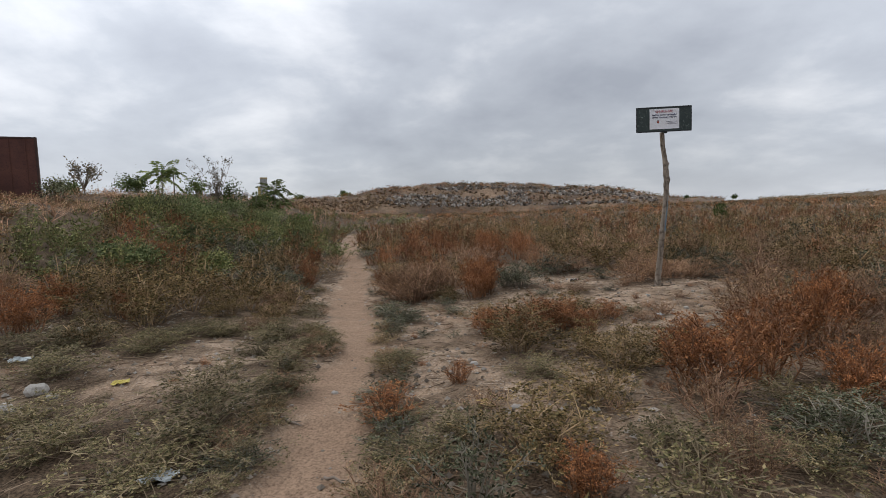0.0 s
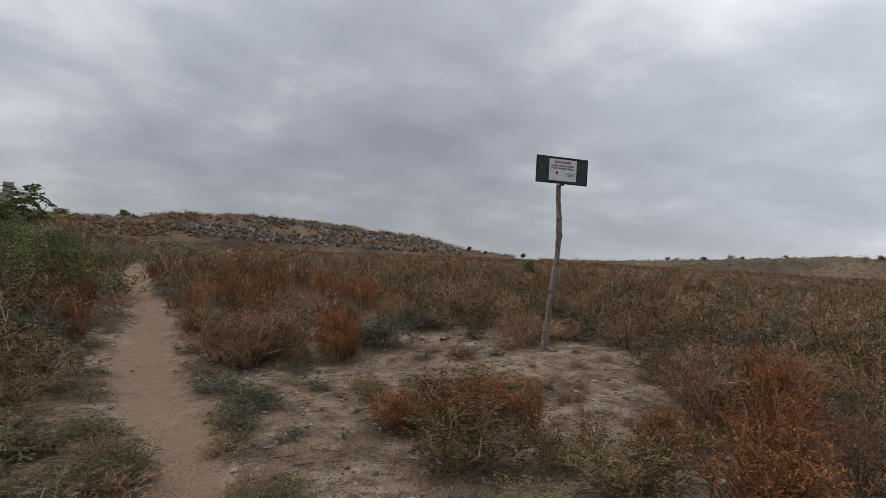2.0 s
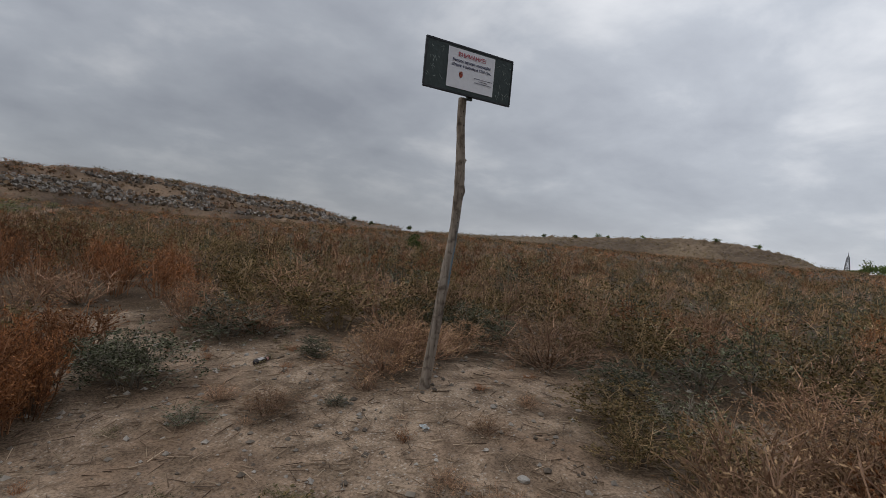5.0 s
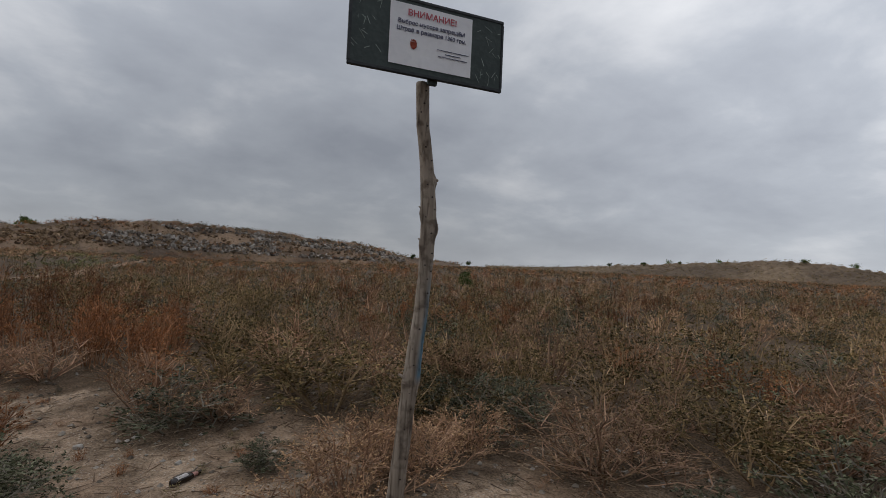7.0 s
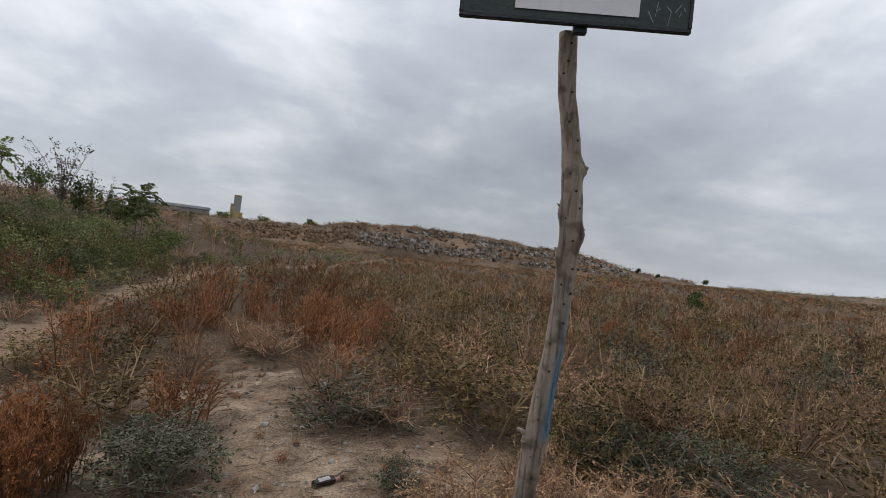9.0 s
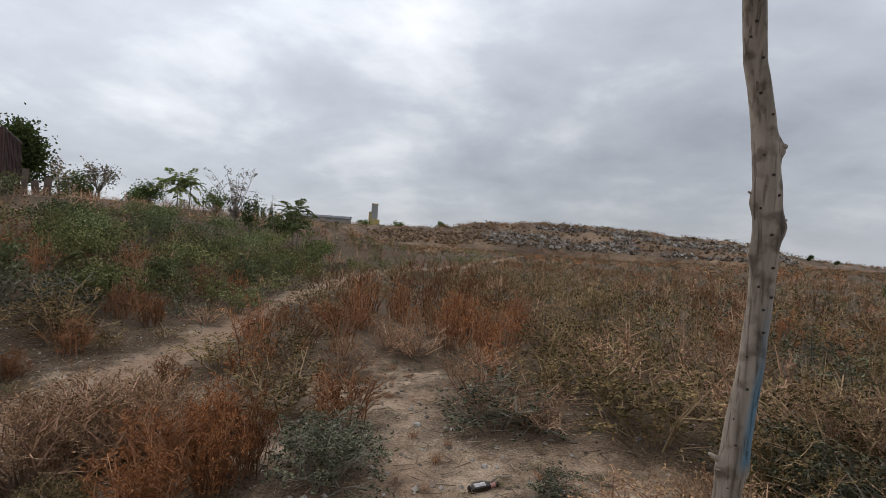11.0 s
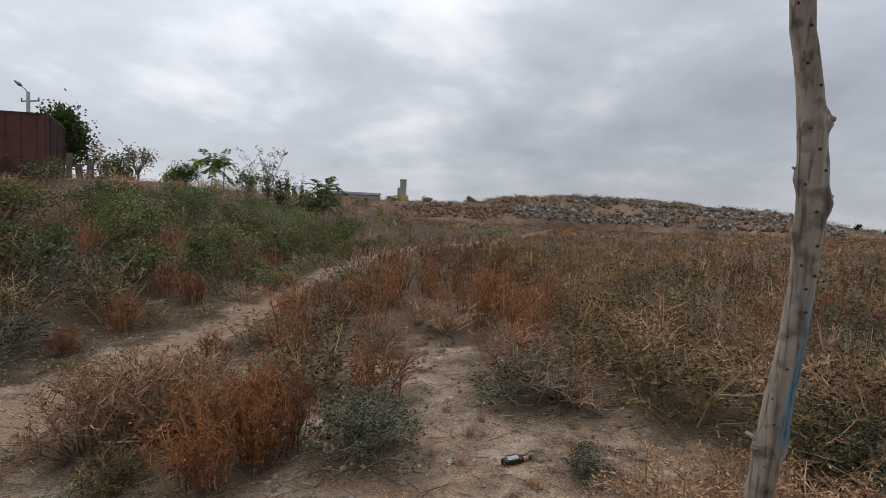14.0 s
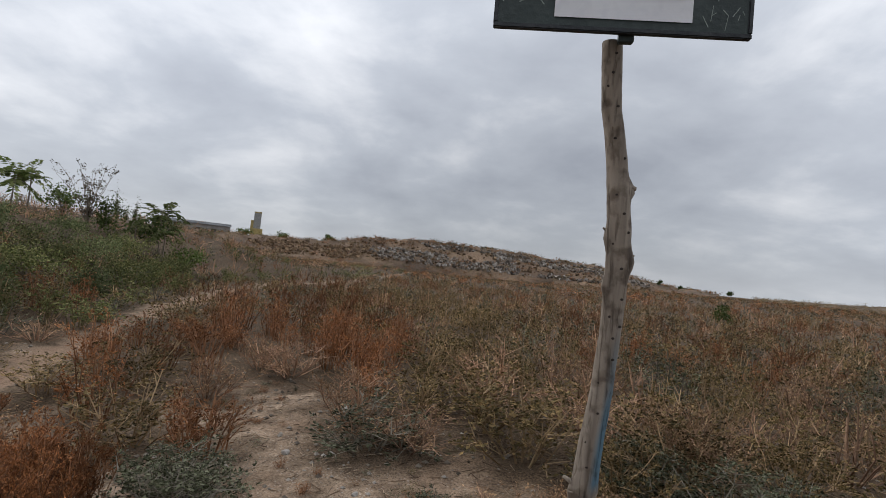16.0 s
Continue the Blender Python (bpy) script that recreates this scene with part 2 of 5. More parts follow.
M_BLUE_INK = surface("faded blue-black ink", (0.07, 0.075, 0.13), (0.11, 0.11, 0.17), 20, 0.7)
M_EMBLEM = surface("red emblem ink", (0.46, 0.07, 0.04), (0.54, 0.14, 0.07), 60, 0.7)
M_SCRATCH = surface("bare scratch", (0.22, 0.27, 0.24), (0.32, 0.36, 0.33), 20, 0.7)
M_GLASS_BOTTLE = surface("dark brown bottle glass", (0.012, 0.006, 0.004), (0.02, 0.01, 0.006), 10, 0.12)
M_LABEL = surface("soiled label", (0.34, 0.31, 0.29), (0.55, 0.52, 0.5), 40, 0.7)
M_PINK = surface("pink label band", (0.42, 0.2, 0.17), (0.5, 0.27, 0.22), 25, 0.7)
M_PLASTIC = surface("crumpled grey-white plastic", (0.34, 0.37, 0.37), (0.5, 0.53, 0.53), 18, 0.45)
M_YLEAF = surface("yellow scrap", (0.42, 0.33, 0.06), (0.52, 0.42, 0.1), 18, 0.7)
M_MOUND = surface("dumped earth", (0.11, 0.074, 0.05), (0.26, 0.172, 0.108), 0.16, 0.95, 0, 0.6, 1.6, (0.12, 0.085, 0.06), 0.7, 0.4)
M_RUBBLE = plant_mat("broken rubble", [(0.11, 0.085, 0.065), (0.33, 0.28, 0.235), (0.62, 0.565, 0.5)], 0)
M_CLAY = plant_mat("clay lumps", [(0.10, 0.065, 0.04), (0.2, 0.13, 0.075), (0.32, 0.22, 0.135)], 0)


def stake_mat():
    m, n, l, p = nodes_of("grey weathered stake wood")
    t, mp = n.new("ShaderNodeTexCoord"), n.new("ShaderNodeMapping")
    mp.inputs["Scale"].default_value = (26, 26, 2.2)
    l.new(t.outputs["Object"], mp.inputs[0])
    g, f = n.new("ShaderNodeTexNoise"), n.new("ShaderNodeTexNoise")
    g.inputs["Scale"].default_value, g.inputs["Detail"].default_value = 1.0, 8
    f.inputs["Scale"].default_value, f.inputs["Detail"].default_value = 4.5, 4
    l.new(mp.outputs[0], g.inputs["Vector"])
    l.new(t.outputs["Object"], f.inputs["Vector"])
    r = n.new("ShaderNodeValToRGB")
    r.color_ramp.elements[0].position, r.color_ramp.elements[1].position = 0.33, 0.66
    r.color_ramp.elements[0].color, r.color_ramp.elements[1].color = (0.17, 0.135, 0.105, 1), (0.36, 0.3, 0.24, 1)
    e = r.color_ramp.elements.new(0.48)
    e.color = (0.26, 0.215, 0.17, 1)
    l.new(g.outputs["Fac"], r.inputs[0])
    # worn blue-green paint on the side facing away from the trail, between knee and chest height
    paint = n.new("ShaderNodeAttribute")
    paint.attribute_name = "paint"
    wear = n.new("ShaderNodeMath")
    wear.operation, wear.use_clamp = "MULTIPLY", True
    wr = n.new("ShaderNodeValToRGB")
    wr.color_ramp.elements[0].position, wr.color_ramp.elements[1].position = 0.3, 0.44
    l.new(f.outputs["Fac"], wr.inputs[0])
    l.new(paint.outputs["Fac"], wear.inputs[0])
    l.new(wr.outputs[0], wear.inputs[1])
    mx = n.new("ShaderNodeMix")
    mx.data_type = "RGBA"
    l.new(wear.outputs[0], mx.inputs[0])
    l.new(r.outputs[0], mx.inputs[6])
    mx.inputs[7].default_value = (0.09, 0.175, 0.235, 1)
    l.new(mx.outputs[2], p.inputs["Base Color"])
    p.inputs["Roughness"].default_value = 0.85
    # long drying cracks and dark weather stains
    mp2 = n.new("ShaderNodeMapping")
    mp2.inputs["Scale"].default_value = (85, 85, 6)
    l.new(t.outputs["Object"], mp2.inputs[0])
    ck, st = n.new("ShaderNodeTexNoise"), n.new("ShaderNodeTexNoise")
    ck.inputs["Scale"].default_value, ck.inputs["Detail"].default_value = 1.0, 3
    st.inputs["Scale"].default_value, st.inputs["Detail"].default_value = 16, 5
    l.new(mp2.outputs[0], ck.inputs["Vector"])
    l.new(t.outputs["Object"], st.inputs["Vector"])
    cr, sr = n.new("ShaderNodeValToRGB"), n.new("ShaderNodeValToRGB")
    cr.color_ramp.elements[0].position, cr.color_ramp.elements[1].position = 0.32, 0.46
    cr.color_ramp.elements[0].color = (0.6, 0.57, 0.54, 1)
    sr.color_ramp.elements[0].position, sr.color_ramp.elements[1].position = 0.36, 0.5
    sr.color_ramp.elements[0].color = (0.5, 0.46, 0.43, 1)
    l.new(ck.outputs["Fac"], cr.inputs[0])
    l.new(st.outputs["Fac"], sr.inputs[0])
    last = mx.outputs[2]
    for src in (cr, sr):
        mu = n.new("ShaderNodeMix")
        mu.data_type, mu.blend_type = "RGBA", "MULTIPLY"
        mu.inputs[0].default_value = 1.0
        l.new(last, mu.inputs[6])
        l.new(src.outputs[0], mu.inputs[7])
        last = mu.outputs[2]
    l.new(last, p.inputs["Base Color"])
    b = n.new("ShaderNodeBump")
    b.inputs["Strength"].default_value, b.inputs["Distance"].default_value = 0.9, 0.012
    l.new(cr.outputs[0], b.inputs["Height"])
    l.new(b.outputs[0], p.inputs["Normal"])
    return m


M_STAKE = stake_mat()


# ---- mesh helpers ----
def mesh_np(name, verts, quads, mats, index=None, smooth=False):
    """A mesh from arrays: vertices (n, 3) and faces (m, 3 or 4)."""
    verts, quads = np.asarray(verts, np.float32), np.asarray(quads, np.int32)
    k = quads.shape[1]
    me = bpy.data.meshes.new(name)
    me.vertices.add(len(verts))
    me.vertices.foreach_set("co", verts.ravel())
    me.loops.add(quads.size)
    me.loops.foreach_set("vertex_index", quads.ravel())
    me.polygons.add(len(quads))
    me.polygons.foreach_set("loop_start", np.arange(0, quads.size, k, dtype=np.int32))
    for m in mats if isinstance(mats, (list, tuple)) else [mats]:
        me.materials.append(m)
    if index is not None:
        me.polygons.foreach_set("material_index", np.asarray(index, np.int32))
    me.polygons.foreach_set("use_smooth", np.full(len(quads), smooth))
    me.update(calc_edges=True)
    return me


def part(name, bm, material, parent=None, label=""):
    """Links a bmesh as one mesh object under a thing or a part."""
    me = bpy.data.meshes.new(name)
    bm.to_mesh(me)
    bm.free()
    me.materials.append(material)
    ob = new(name, me)
    if parent is not None:
        ob.parent = parent
    return tagged(ob, label)


def box(bm, size, at=(0, 0, 0), turn=(0, 0, 0), bevel=0.0):
    r = bmesh.ops.create_cube(bm, size=1.0, matrix=pose(*at, *turn) @ Matrix.Diagonal((*size, 1)))
    if bevel:
        es = list({e for v in r["verts"] for e in v.link_edges})
        bmesh.ops.bevel(bm, geom=es, offset=bevel, segments=2, affect="EDGES")
    return bm


def tube(bm, pts, radii, sides=10, cap=True):
    """A round tapered tube along points."""
    pts, radii = [Vector(p) for p in pts], [float(q) for q in radii]
    rings = []
    for i, (p, r) in enumerate(zip(pts, radii)):
        d = (pts[min(i + 1, len(pts) - 1)] - pts[max(i - 1, 0)]).normalized()
        u = d.cross(Vector((0.31, 0.95, 0.05))).normalized()
        v = d.cross(u)
        rings.append([bm.verts.new(p + r * (math.cos(a) * u + math.sin(a) * v)) for a in [2 * math.pi * k / sides for k in range(sides)]])
    for a, b in zip(rings, rings[1:]):
        for k in range(sides):
            f = bm.faces.new((a[k], a[(k + 1) % sides], b[(k + 1) % sides], b[k]))
            f.smooth = True
    if cap:
        bm.faces.new(rings[0][::-1])
        bm.faces.new(rings[-1])
    return bm


def smooth01(v):
    v = np.clip(v, 0, 1)
    return v * v * (3 - 2 * v)


def waves(x, y, scale, seed=0):
    """A cheap smooth noise in -1..1 from summed sines."""
    r = np.random.RandomState(seed)
    z = 0
    for _ in range(7):
        a, f, p = r.uniform(0, 6.28), r.uniform(0.6, 1.7) / scale, r.uniform(0, 6.28)
        z = z + np.sin((np.cos(a) * x + np.sin(a) * y) * f * 6.28 + p)
    return z / 4.2


# ---- ground ----
TRAIL_Y = [-20.4, -0.4, 2.2, 2.85, 3.67, 4.5, 5.2, 6.24, 8.7, 11.2, 13.05, 15.4, 17.0, 20.7, 24.2, 29.0, 40.0]
TRAIL_X = [0.3, -0.5, -0.68, -0.76, -0.84, -0.84, -1.0, -1.2, -1.75, -2.0, -2.35, -2.9, -3.35, -3.9, -4.6, -5.0, -3.0]
TRAIL_W = [0.3, 0.28, 0.27, 0.27, 0.26, 0.21, 0.24, 0.34, 0.34, 0.28, 0.27, 0.26, 0.27, 0.27, 0.28, 0.28, 0.28]


def trail_off(x, y):
    """Distance from the trail's middle, in half widths."""
    return np.abs(x - np.interp(y, TRAIL_Y, TRAIL_X) - 0.06 * waves(x * 0, y, 3, 4)) / np.interp(y, TRAIL_Y, TRAIL_W)


def height(x, y):
    x, y = np.asarray(x, float), np.asarray(y, float)
    z = 0.05 - 0.3 * np.exp(-(((x + 0.8) / 2.6) ** 2) - ((y - 9) / 3.5) ** 2)
    d = np.interp(y, TRAIL_Y, TRAIL_X) - x - 1.3
    z = z + 2.15 * smooth01(d / 9.5) * smooth01((y - 1) / 13) * smooth01((52 - y) / 18) + 0.35 * smooth01(d / 3) * smooth01((y - 6) / 8)
    z = z - 0.6 * np.exp(-(((x + 13.8) / 4.6) ** 2) - ((y - 14.3) / 4.6) ** 2)
    r = np.hypot(x - 1.5, y - 3)
    z = z + (0.0095 * smooth01((np.degrees(np.arctan2(x - 1.5, y - 3)) - 6) / 22) - 0.0022) * np.clip(r - 14, 0, 140)
    near = smooth01((60 - r) / 40)
    z = z + near * (0.05 * waves(x, y, 4.0, 1) + 0.02 * waves(x, y, 1.1, 2))
    off = trail_off(x, y)
    z = z - 0.035 * smooth01((1.3 - off) / 0.6) * near
    z = z + 0.016 * waves(x, y, 0.33, 3) * near * smooth01((off - 0.7) / 0.8)
    return z


def axis(lo, hi, step, far):
    """Coordinates dense between lo and hi, wider and wider out to far."""
    out = list(np.arange(lo, hi, step))
    a, s = hi, step
    while a < far:
        out.append(a)
        s *= 1.13
        a += s
    a, s = lo - step, step
    while a > -far:
        out.insert(0, a)
        s *= 1.13
        a -= s
    return np.array(out)


CLEARINGS = ((2.95, 9.25, 0.6), (3.36, 6.77, 0.95), (4.35, 7.07, 0.75), (2.46, 6.96, 0.8), (2.22, 8.49, 0.85), (2.02, 9.4, 0.7), (1.56, 10.33, 0.7), (1.11, 11.17, 0.6),
              (-0.11, 4.1, 0.65), (0.07, 5.35, 0.7), (0.15, 6.36, 0.7), (-0.28, 7.17, 0.5), (1.47, 6.98, 0.7), (0.84, 6.74, 0.6), (-2.53, 4.53, 0.9), (-2.21, 3.56, 0.6),
              (-2.6, 6.22, 0.8), (2.39, 4.99, 0.4), (1.36, 3.12, 0.5), (-3.57, 3.93, 0.6), (3.02, 8.77, 0.5), (1.72, 5.91, 0.6), (-3.45, 2.99, 0.5), (5.24, 5.25, 0.6), (-0.6, 7.75, 0.45), (-1.23, 8.27, 0.4), (0.85, 10.87, 0.5), (0.8, 11.7, 0.4))
gx, gy = axis(-6.0, 8.0, 0.095, 2500), axis(0.6, 13.5, 0.095, 2500)
X, Y = np.meshgrid(gx, gy)
V = np.stack([X.ravel(), Y.ravel(), height(X, Y).ravel()], 1)
nx = len(gx)
ii = (np.arange(len(gy) - 1)[:, None] * nx + np.arange(nx - 1)[None]).ravel()
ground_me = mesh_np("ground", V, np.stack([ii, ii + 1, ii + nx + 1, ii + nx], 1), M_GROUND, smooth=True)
edge = trail_off(X, Y) + 0.42 * waves(X, Y, 0.8, 8) + 0.28 * waves(X, Y, 0.28, 9)
worn = smooth01((1.35 - edge) / 0.7) * (Y < 45)
side_ = X - np.interp(Y, TRAIL_Y, TRAIL_X)
# litter among the weeds; painted shade under each plant joins this mask later
litter_shade = smooth01((np.hypot(X - 1.0, (Y - 6.5) * 0.8) - 2.6 + 0.9 * waves(X, Y, 2.2, 51)) / 2.2) * smooth01((edge - 1.4) / 0.8)
litter_shade = np.clip(litter_shade * 0.9 + 0.6 * smooth01((waves(X, Y, 0.9, 52) - 0.05) / 0.5) * smooth01((edge - 1.2) / 0.6), 0, 1)
for cx, cy, cr in CLEARINGS:
    litter_shade = litter_shade * smooth01((np.hypot(X - cx, Y - cy) / cr - 0.55 + 0.25 * waves(X, Y, 0.6, 53)) / 0.5)
litter_shade = np.clip(litter_shade + 0.5 * smooth01((waves(X, Y, 0.5, 54) - 0.12) / 0.45) * smooth01((edge - 1.1) / 0.5) * (np.hypot(X, Y - 6) < 14), 0, 1)
at = ground_me.attributes.new("trail", "FLOAT", "POINT")
at.data.foreach_set("value", worn.ravel().astype(np.float32))
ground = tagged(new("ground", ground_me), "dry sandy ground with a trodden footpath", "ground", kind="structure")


# ---- weeds ----
def norm(v):
    return v / np.maximum(np.linalg.norm(v, axis=-1, keepdims=True), 1e-9)


def prisms(polys, r0, r1):
    """Three-sided tapered stems along polylines (n, k, 3)."""
    n, k, _ = polys.shape
    d = norm(polys[:, -1] - polys[:, 0])
    u = norm(np.cross(d, np.array([0.3, 0.2, 0.93]) + 1e-3))
    v = np.cross(d, u)
    rad = np.linspace(1, 0, k)[None, :, None] * (r0 - r1) + r1
    rings = [polys + rad * (math.cos(a) * u[:, None] + math.sin(a) * v[:, None]) for a in (0, 2.094, 4.189)]
    verts = np.stack(rings, 2).reshape(-1, 3)
    base = (np.arange(n)[:, None] * k + np.arange(k - 1)[None]).ravel() * 3
    q = [np.stack([base + s, base + (s + 1) % 3, base + 3 + (s + 1) % 3, base + 3 + s], 1) for s in range(3)]
    return verts, np.concatenate(q)


def blades(c, d, length, width, rng, exact=None):
    """Small folded leaves at c pointing along d."""
    n = len(c)
    d = norm(d)
    s = norm(np.cross(d, rng.normal(size=(n, 3))))
    l, w = (length * rng.uniform(0.6, 1.4, (n, 1))), (width * rng.uniform(0.6, 1.3, (n, 1)))
    if exact is not None:
        l = exact
    up = norm(np.cross(s, d))
    verts = np.stack([c, c + d * l * 0.5 + s * w + up * w * 0.4, c + d * l, c + d * l * 0.45 - s * w + up * w * 0.3], 1).reshape(-1, 3)
    return verts, np.arange(n * 4).reshape(-1, 4)


# dome width at the top, spread of the stem bases, rise power, branch length, twig length, leaf length, leaf width, leaf scatter
KINDS = {
    "rust": (0.36, 0.20, 1.0, 0.26, 0.10, 0.024, 0.0046, 0.45),
    "tan": (0.50, 0.13, 0.85, 0.30, 0.12, 0.021, 0.0042, 0.55),
    "olive": (0.50, 0.16, 0.9, 0.27, 0.12, 0.023, 0.0082, 0.7),
    "grey": (0.52, 0.14, 0.8, 0.25, 0.11, 0.026, 0.0072, 0.8),
    "mat": (0.56, 0.10, 0.6, 0.28, 0.12, 0.024, 0.0078, 0.75),
    "tall": (0.36, 0.16, 1.0, 0.24, 0.11, 0.033, 0.0088, 0.7),
}


def weed(kind, rng, counts, fat=1.0):
    """One weed about 1 wide and 1 high: arching stems that fork into branches and twigs, leaves and seeds in sprays along the twigs."""
    wide, foot, rise, bl, tl, ll, lw, loose = KINDS[kind]
    ns, nb, nt, nl = counts
    if kind in ("rust", "tan") and nt:
        ns, nl = round(ns * 1.6), nl - (1 if kind == "rust" else 2)
    upright = kind in ("rust", "tall")
    # stems reach out over a dome, unevenly
    a = np.arange(ns) * 2.4 + rng.uniform(-0.5, 0.5, ns)
    u = np.sqrt(np.linspace(0.02, 1.0, ns))
    out = np.stack([np.cos(a), np.sin(a)], 1)
    reach = wide * u * rng.uniform(0.7, 1.1, ns)
    high = np.sqrt(np.clip(1.02 - (u * (0.72 if upright else 0.9)) ** 2, 0.05, 1)) * rng.uniform(0.62, 1.0, ns) * 0.9
    k = 5 if nt > 3 else 3
    t = np.linspace(0, 1, k)
    base = out * (foot * u * rng.uniform(0.4, 1.0, ns))[:, None]
    xy = base[:, None] + out[:, None] * (reach - foot * u)[:, None, None] * (t ** (0.75 if kind == "tan" else 1.25))[None, :, None]
    z = high[:, None] * (t ** rise)[None]
    polys = np.concatenate([xy, z[..., None]], 2)
    polys[:, 1:] += rng.normal(scale=0.02, size=polys[:, 1:].shape)
    sv, sq = prisms(polys, 0.0060 * fat ** 0.6, 0.0024 * fat ** 0.6)

    def off(lines, n, lo, hi, ln, keep, lift):
        """n side shoots on each line, from lo to hi along it."""
        m, kk, _ = lines.shape
        f = rng.uniform(lo, hi, (m, n))
        j = np.clip((f * (kk - 1)).astype(int), 0, kk - 2)
        g = (f * (kk - 1) - j)[..., None]
        i = np.arange(m)[:, None]
        p = lines[i, j] * (1 - g) + lines[i, j + 1] * g
        d = norm(lines[i, j + 1] - lines[i, j])
        side = norm(rng.normal(size=p.shape))
        d = norm(d * keep + side * 0.8 + np.array([0, 0, lift]))
        l = ln * rng.uniform(0.45, 1.1, (m, n, 1)) * (1.25 - 0.6 * f[..., None])
        e = p + d * l
        e[..., 2] = np.maximum(e[..., 2], 0.01)
        bend = (p + e) / 2 + rng.normal(scale=0.05, size=p.shape) * l
        return np.stack([p, bend, e], 2).reshape(-1, 3, 3)

    lift = {"mat": 0.02, "grey": 0.15}.get(kind, 0.35 if not upright else 0.6)
    br = off(polys, nb, 0.12, 0.98, bl, 0.8 if upright else 0.55, lift)
    bv, bq = prisms(br[:, ::2], 0.0036 * fat, 0.0014 * fat) if nt > 2 else blades(br[:, 0], br[:, 2] - br[:, 0] + 1e-4, 0, 0.0021 * fat ** 0.7, rng, np.linalg.norm(br[:, 2] - br[:, 0], axis=1)[:, None])
    tw = off(br, nt, 0.15, 1.0, tl, 0.7, lift * 0.6) if nt else br
    stems, quads, c = [sv, bv], [sq, bq + len(sv)], len(sv) + len(bv)
    if nt:
        tv, tq = blades(tw[:, 0], tw[:, 2] - tw[:, 0] + 1e-4, 0, 0.0021 * fat ** 0.6, rng, np.linalg.norm(tw[:, 2] - tw[:, 0], axis=1)[:, None])
        stems.append(tv)
        quads.append(tq + c)
    n = len(tw)
    f = 1.06 - 0.95 * rng.uniform(0, 1, (n, nl, 1)) ** 1.4
    c = tw[:, None, 0] * (1 - f) + tw[:, None, 2] * f + rng.normal(scale=0.005 * fat, size=(n, nl, 3))
    ld = norm(tw[:, None, 2] - tw[:, None, 0]) + rng.normal(scale=loose, size=(n, nl, 3))
    leaves = blades(c.reshape(-1, 3), ld.reshape(-1, 3), ll * fat, lw * fat ** 0.55, rng)
    return (np.concatenate(stems), np.concatenate(quads)), leaves


def tuft(rng, fat, kind="olive", leaves=22, stems=4):
    """A weed far off: a few stems and sprays of leaves round them, about 1 wide and 1 high."""
    e = np.stack([rng.uniform(-0.42, 0.42, stems), rng.uniform(-0.42, 0.42, stems), rng.uniform(0.5, 1.0, stems)], 1)
    st = prisms(np.stack([e * np.array([0.35, 0.35, 0]), e], 1), 0.0042 * fat, 0.0016 * fat)
    k = rng.randint(0, stems, leaves)
    f = rng.uniform(0.35, 1.05, (leaves, 1))
    c = e[k] * (f * 0.65 + np.array([0.35, 0.35, 0.0]) + np.array([0, 0, 0.35]) * f) + rng.normal(size=(leaves, 3)) * np.array([0.1, 0.1, 0.06])
    c[:, 2] = np.maximum(c[:, 2], 0.03)
    return st, blades(c, rng.normal(size=(leaves, 3)) * 0.6 + np.array([0, 0, 0.5]), 0.05 * fat, 0.0062 * fat, rng)


rng = np.random.RandomState(5)
FULL = {k: [] for k in KINDS}
LIGHT = {k: [] for k in KINDS}
SIMPLE = {k: [] for k in KINDS}
for k in KINDS:
    for store, counts, fat, many in ((FULL, (16, 7, 4, 7), 1.12, 4), (LIGHT, (12, 6, 3, 5), 1.5, 4), (SIMPLE, (10, 5, 2, 4), 2.0, 5)):
        for _ in range(many):
            s, f = weed(k, rng, counts, fat)
            store[k].append((mesh_np("stems", *s, M_STEM[k]), mesh_np("foliage", *f, M_LEAF[k])))

WORDS = {
    "rust": ("rust_weed", "upright rust-red dried weed on sandy ground", "weed"),
    "tan": ("dry_bush", "straw-brown dried bush of fine branching stems", "bush"),
    "olive": ("olive_weed", "olive-brown bushy weed going to seed", "weed"),
    "grey": ("saltbush", "grey-green leafy saltbush low on bare soil", "bush"),
    "mat": ("creeping_weed", "low sprawling green-brown creeping weed", "weed"),
    "tall": ("green_weed", "tall leafy green weed on the bank", "weed"),
}


# where weeds stand, for the shade painted on the soil beneath them
SHADE_SPOTS = []


def plant(kind, x, y, w, h, store=FULL):
    name, label, cat = WORDS[kind]
    st, fo = store[kind][rng.randint(4)]
    ob = new(name, st)
    ob.matrix_basis = pose(x, y, float(height(x, y)) - 0.015, rng.uniform(-4, 4), rng.uniform(-4, 4), rng.uniform(0, 360)) @ Matrix.Diagonal((w * 1.1, w * 1.1, h, 1))
    leaf = new("foliage", fo)
    leaf.parent = ob
    SHADE_SPOTS.append((x, y, w))
    return tagged(ob, label, cat, "weeds along the footpath")


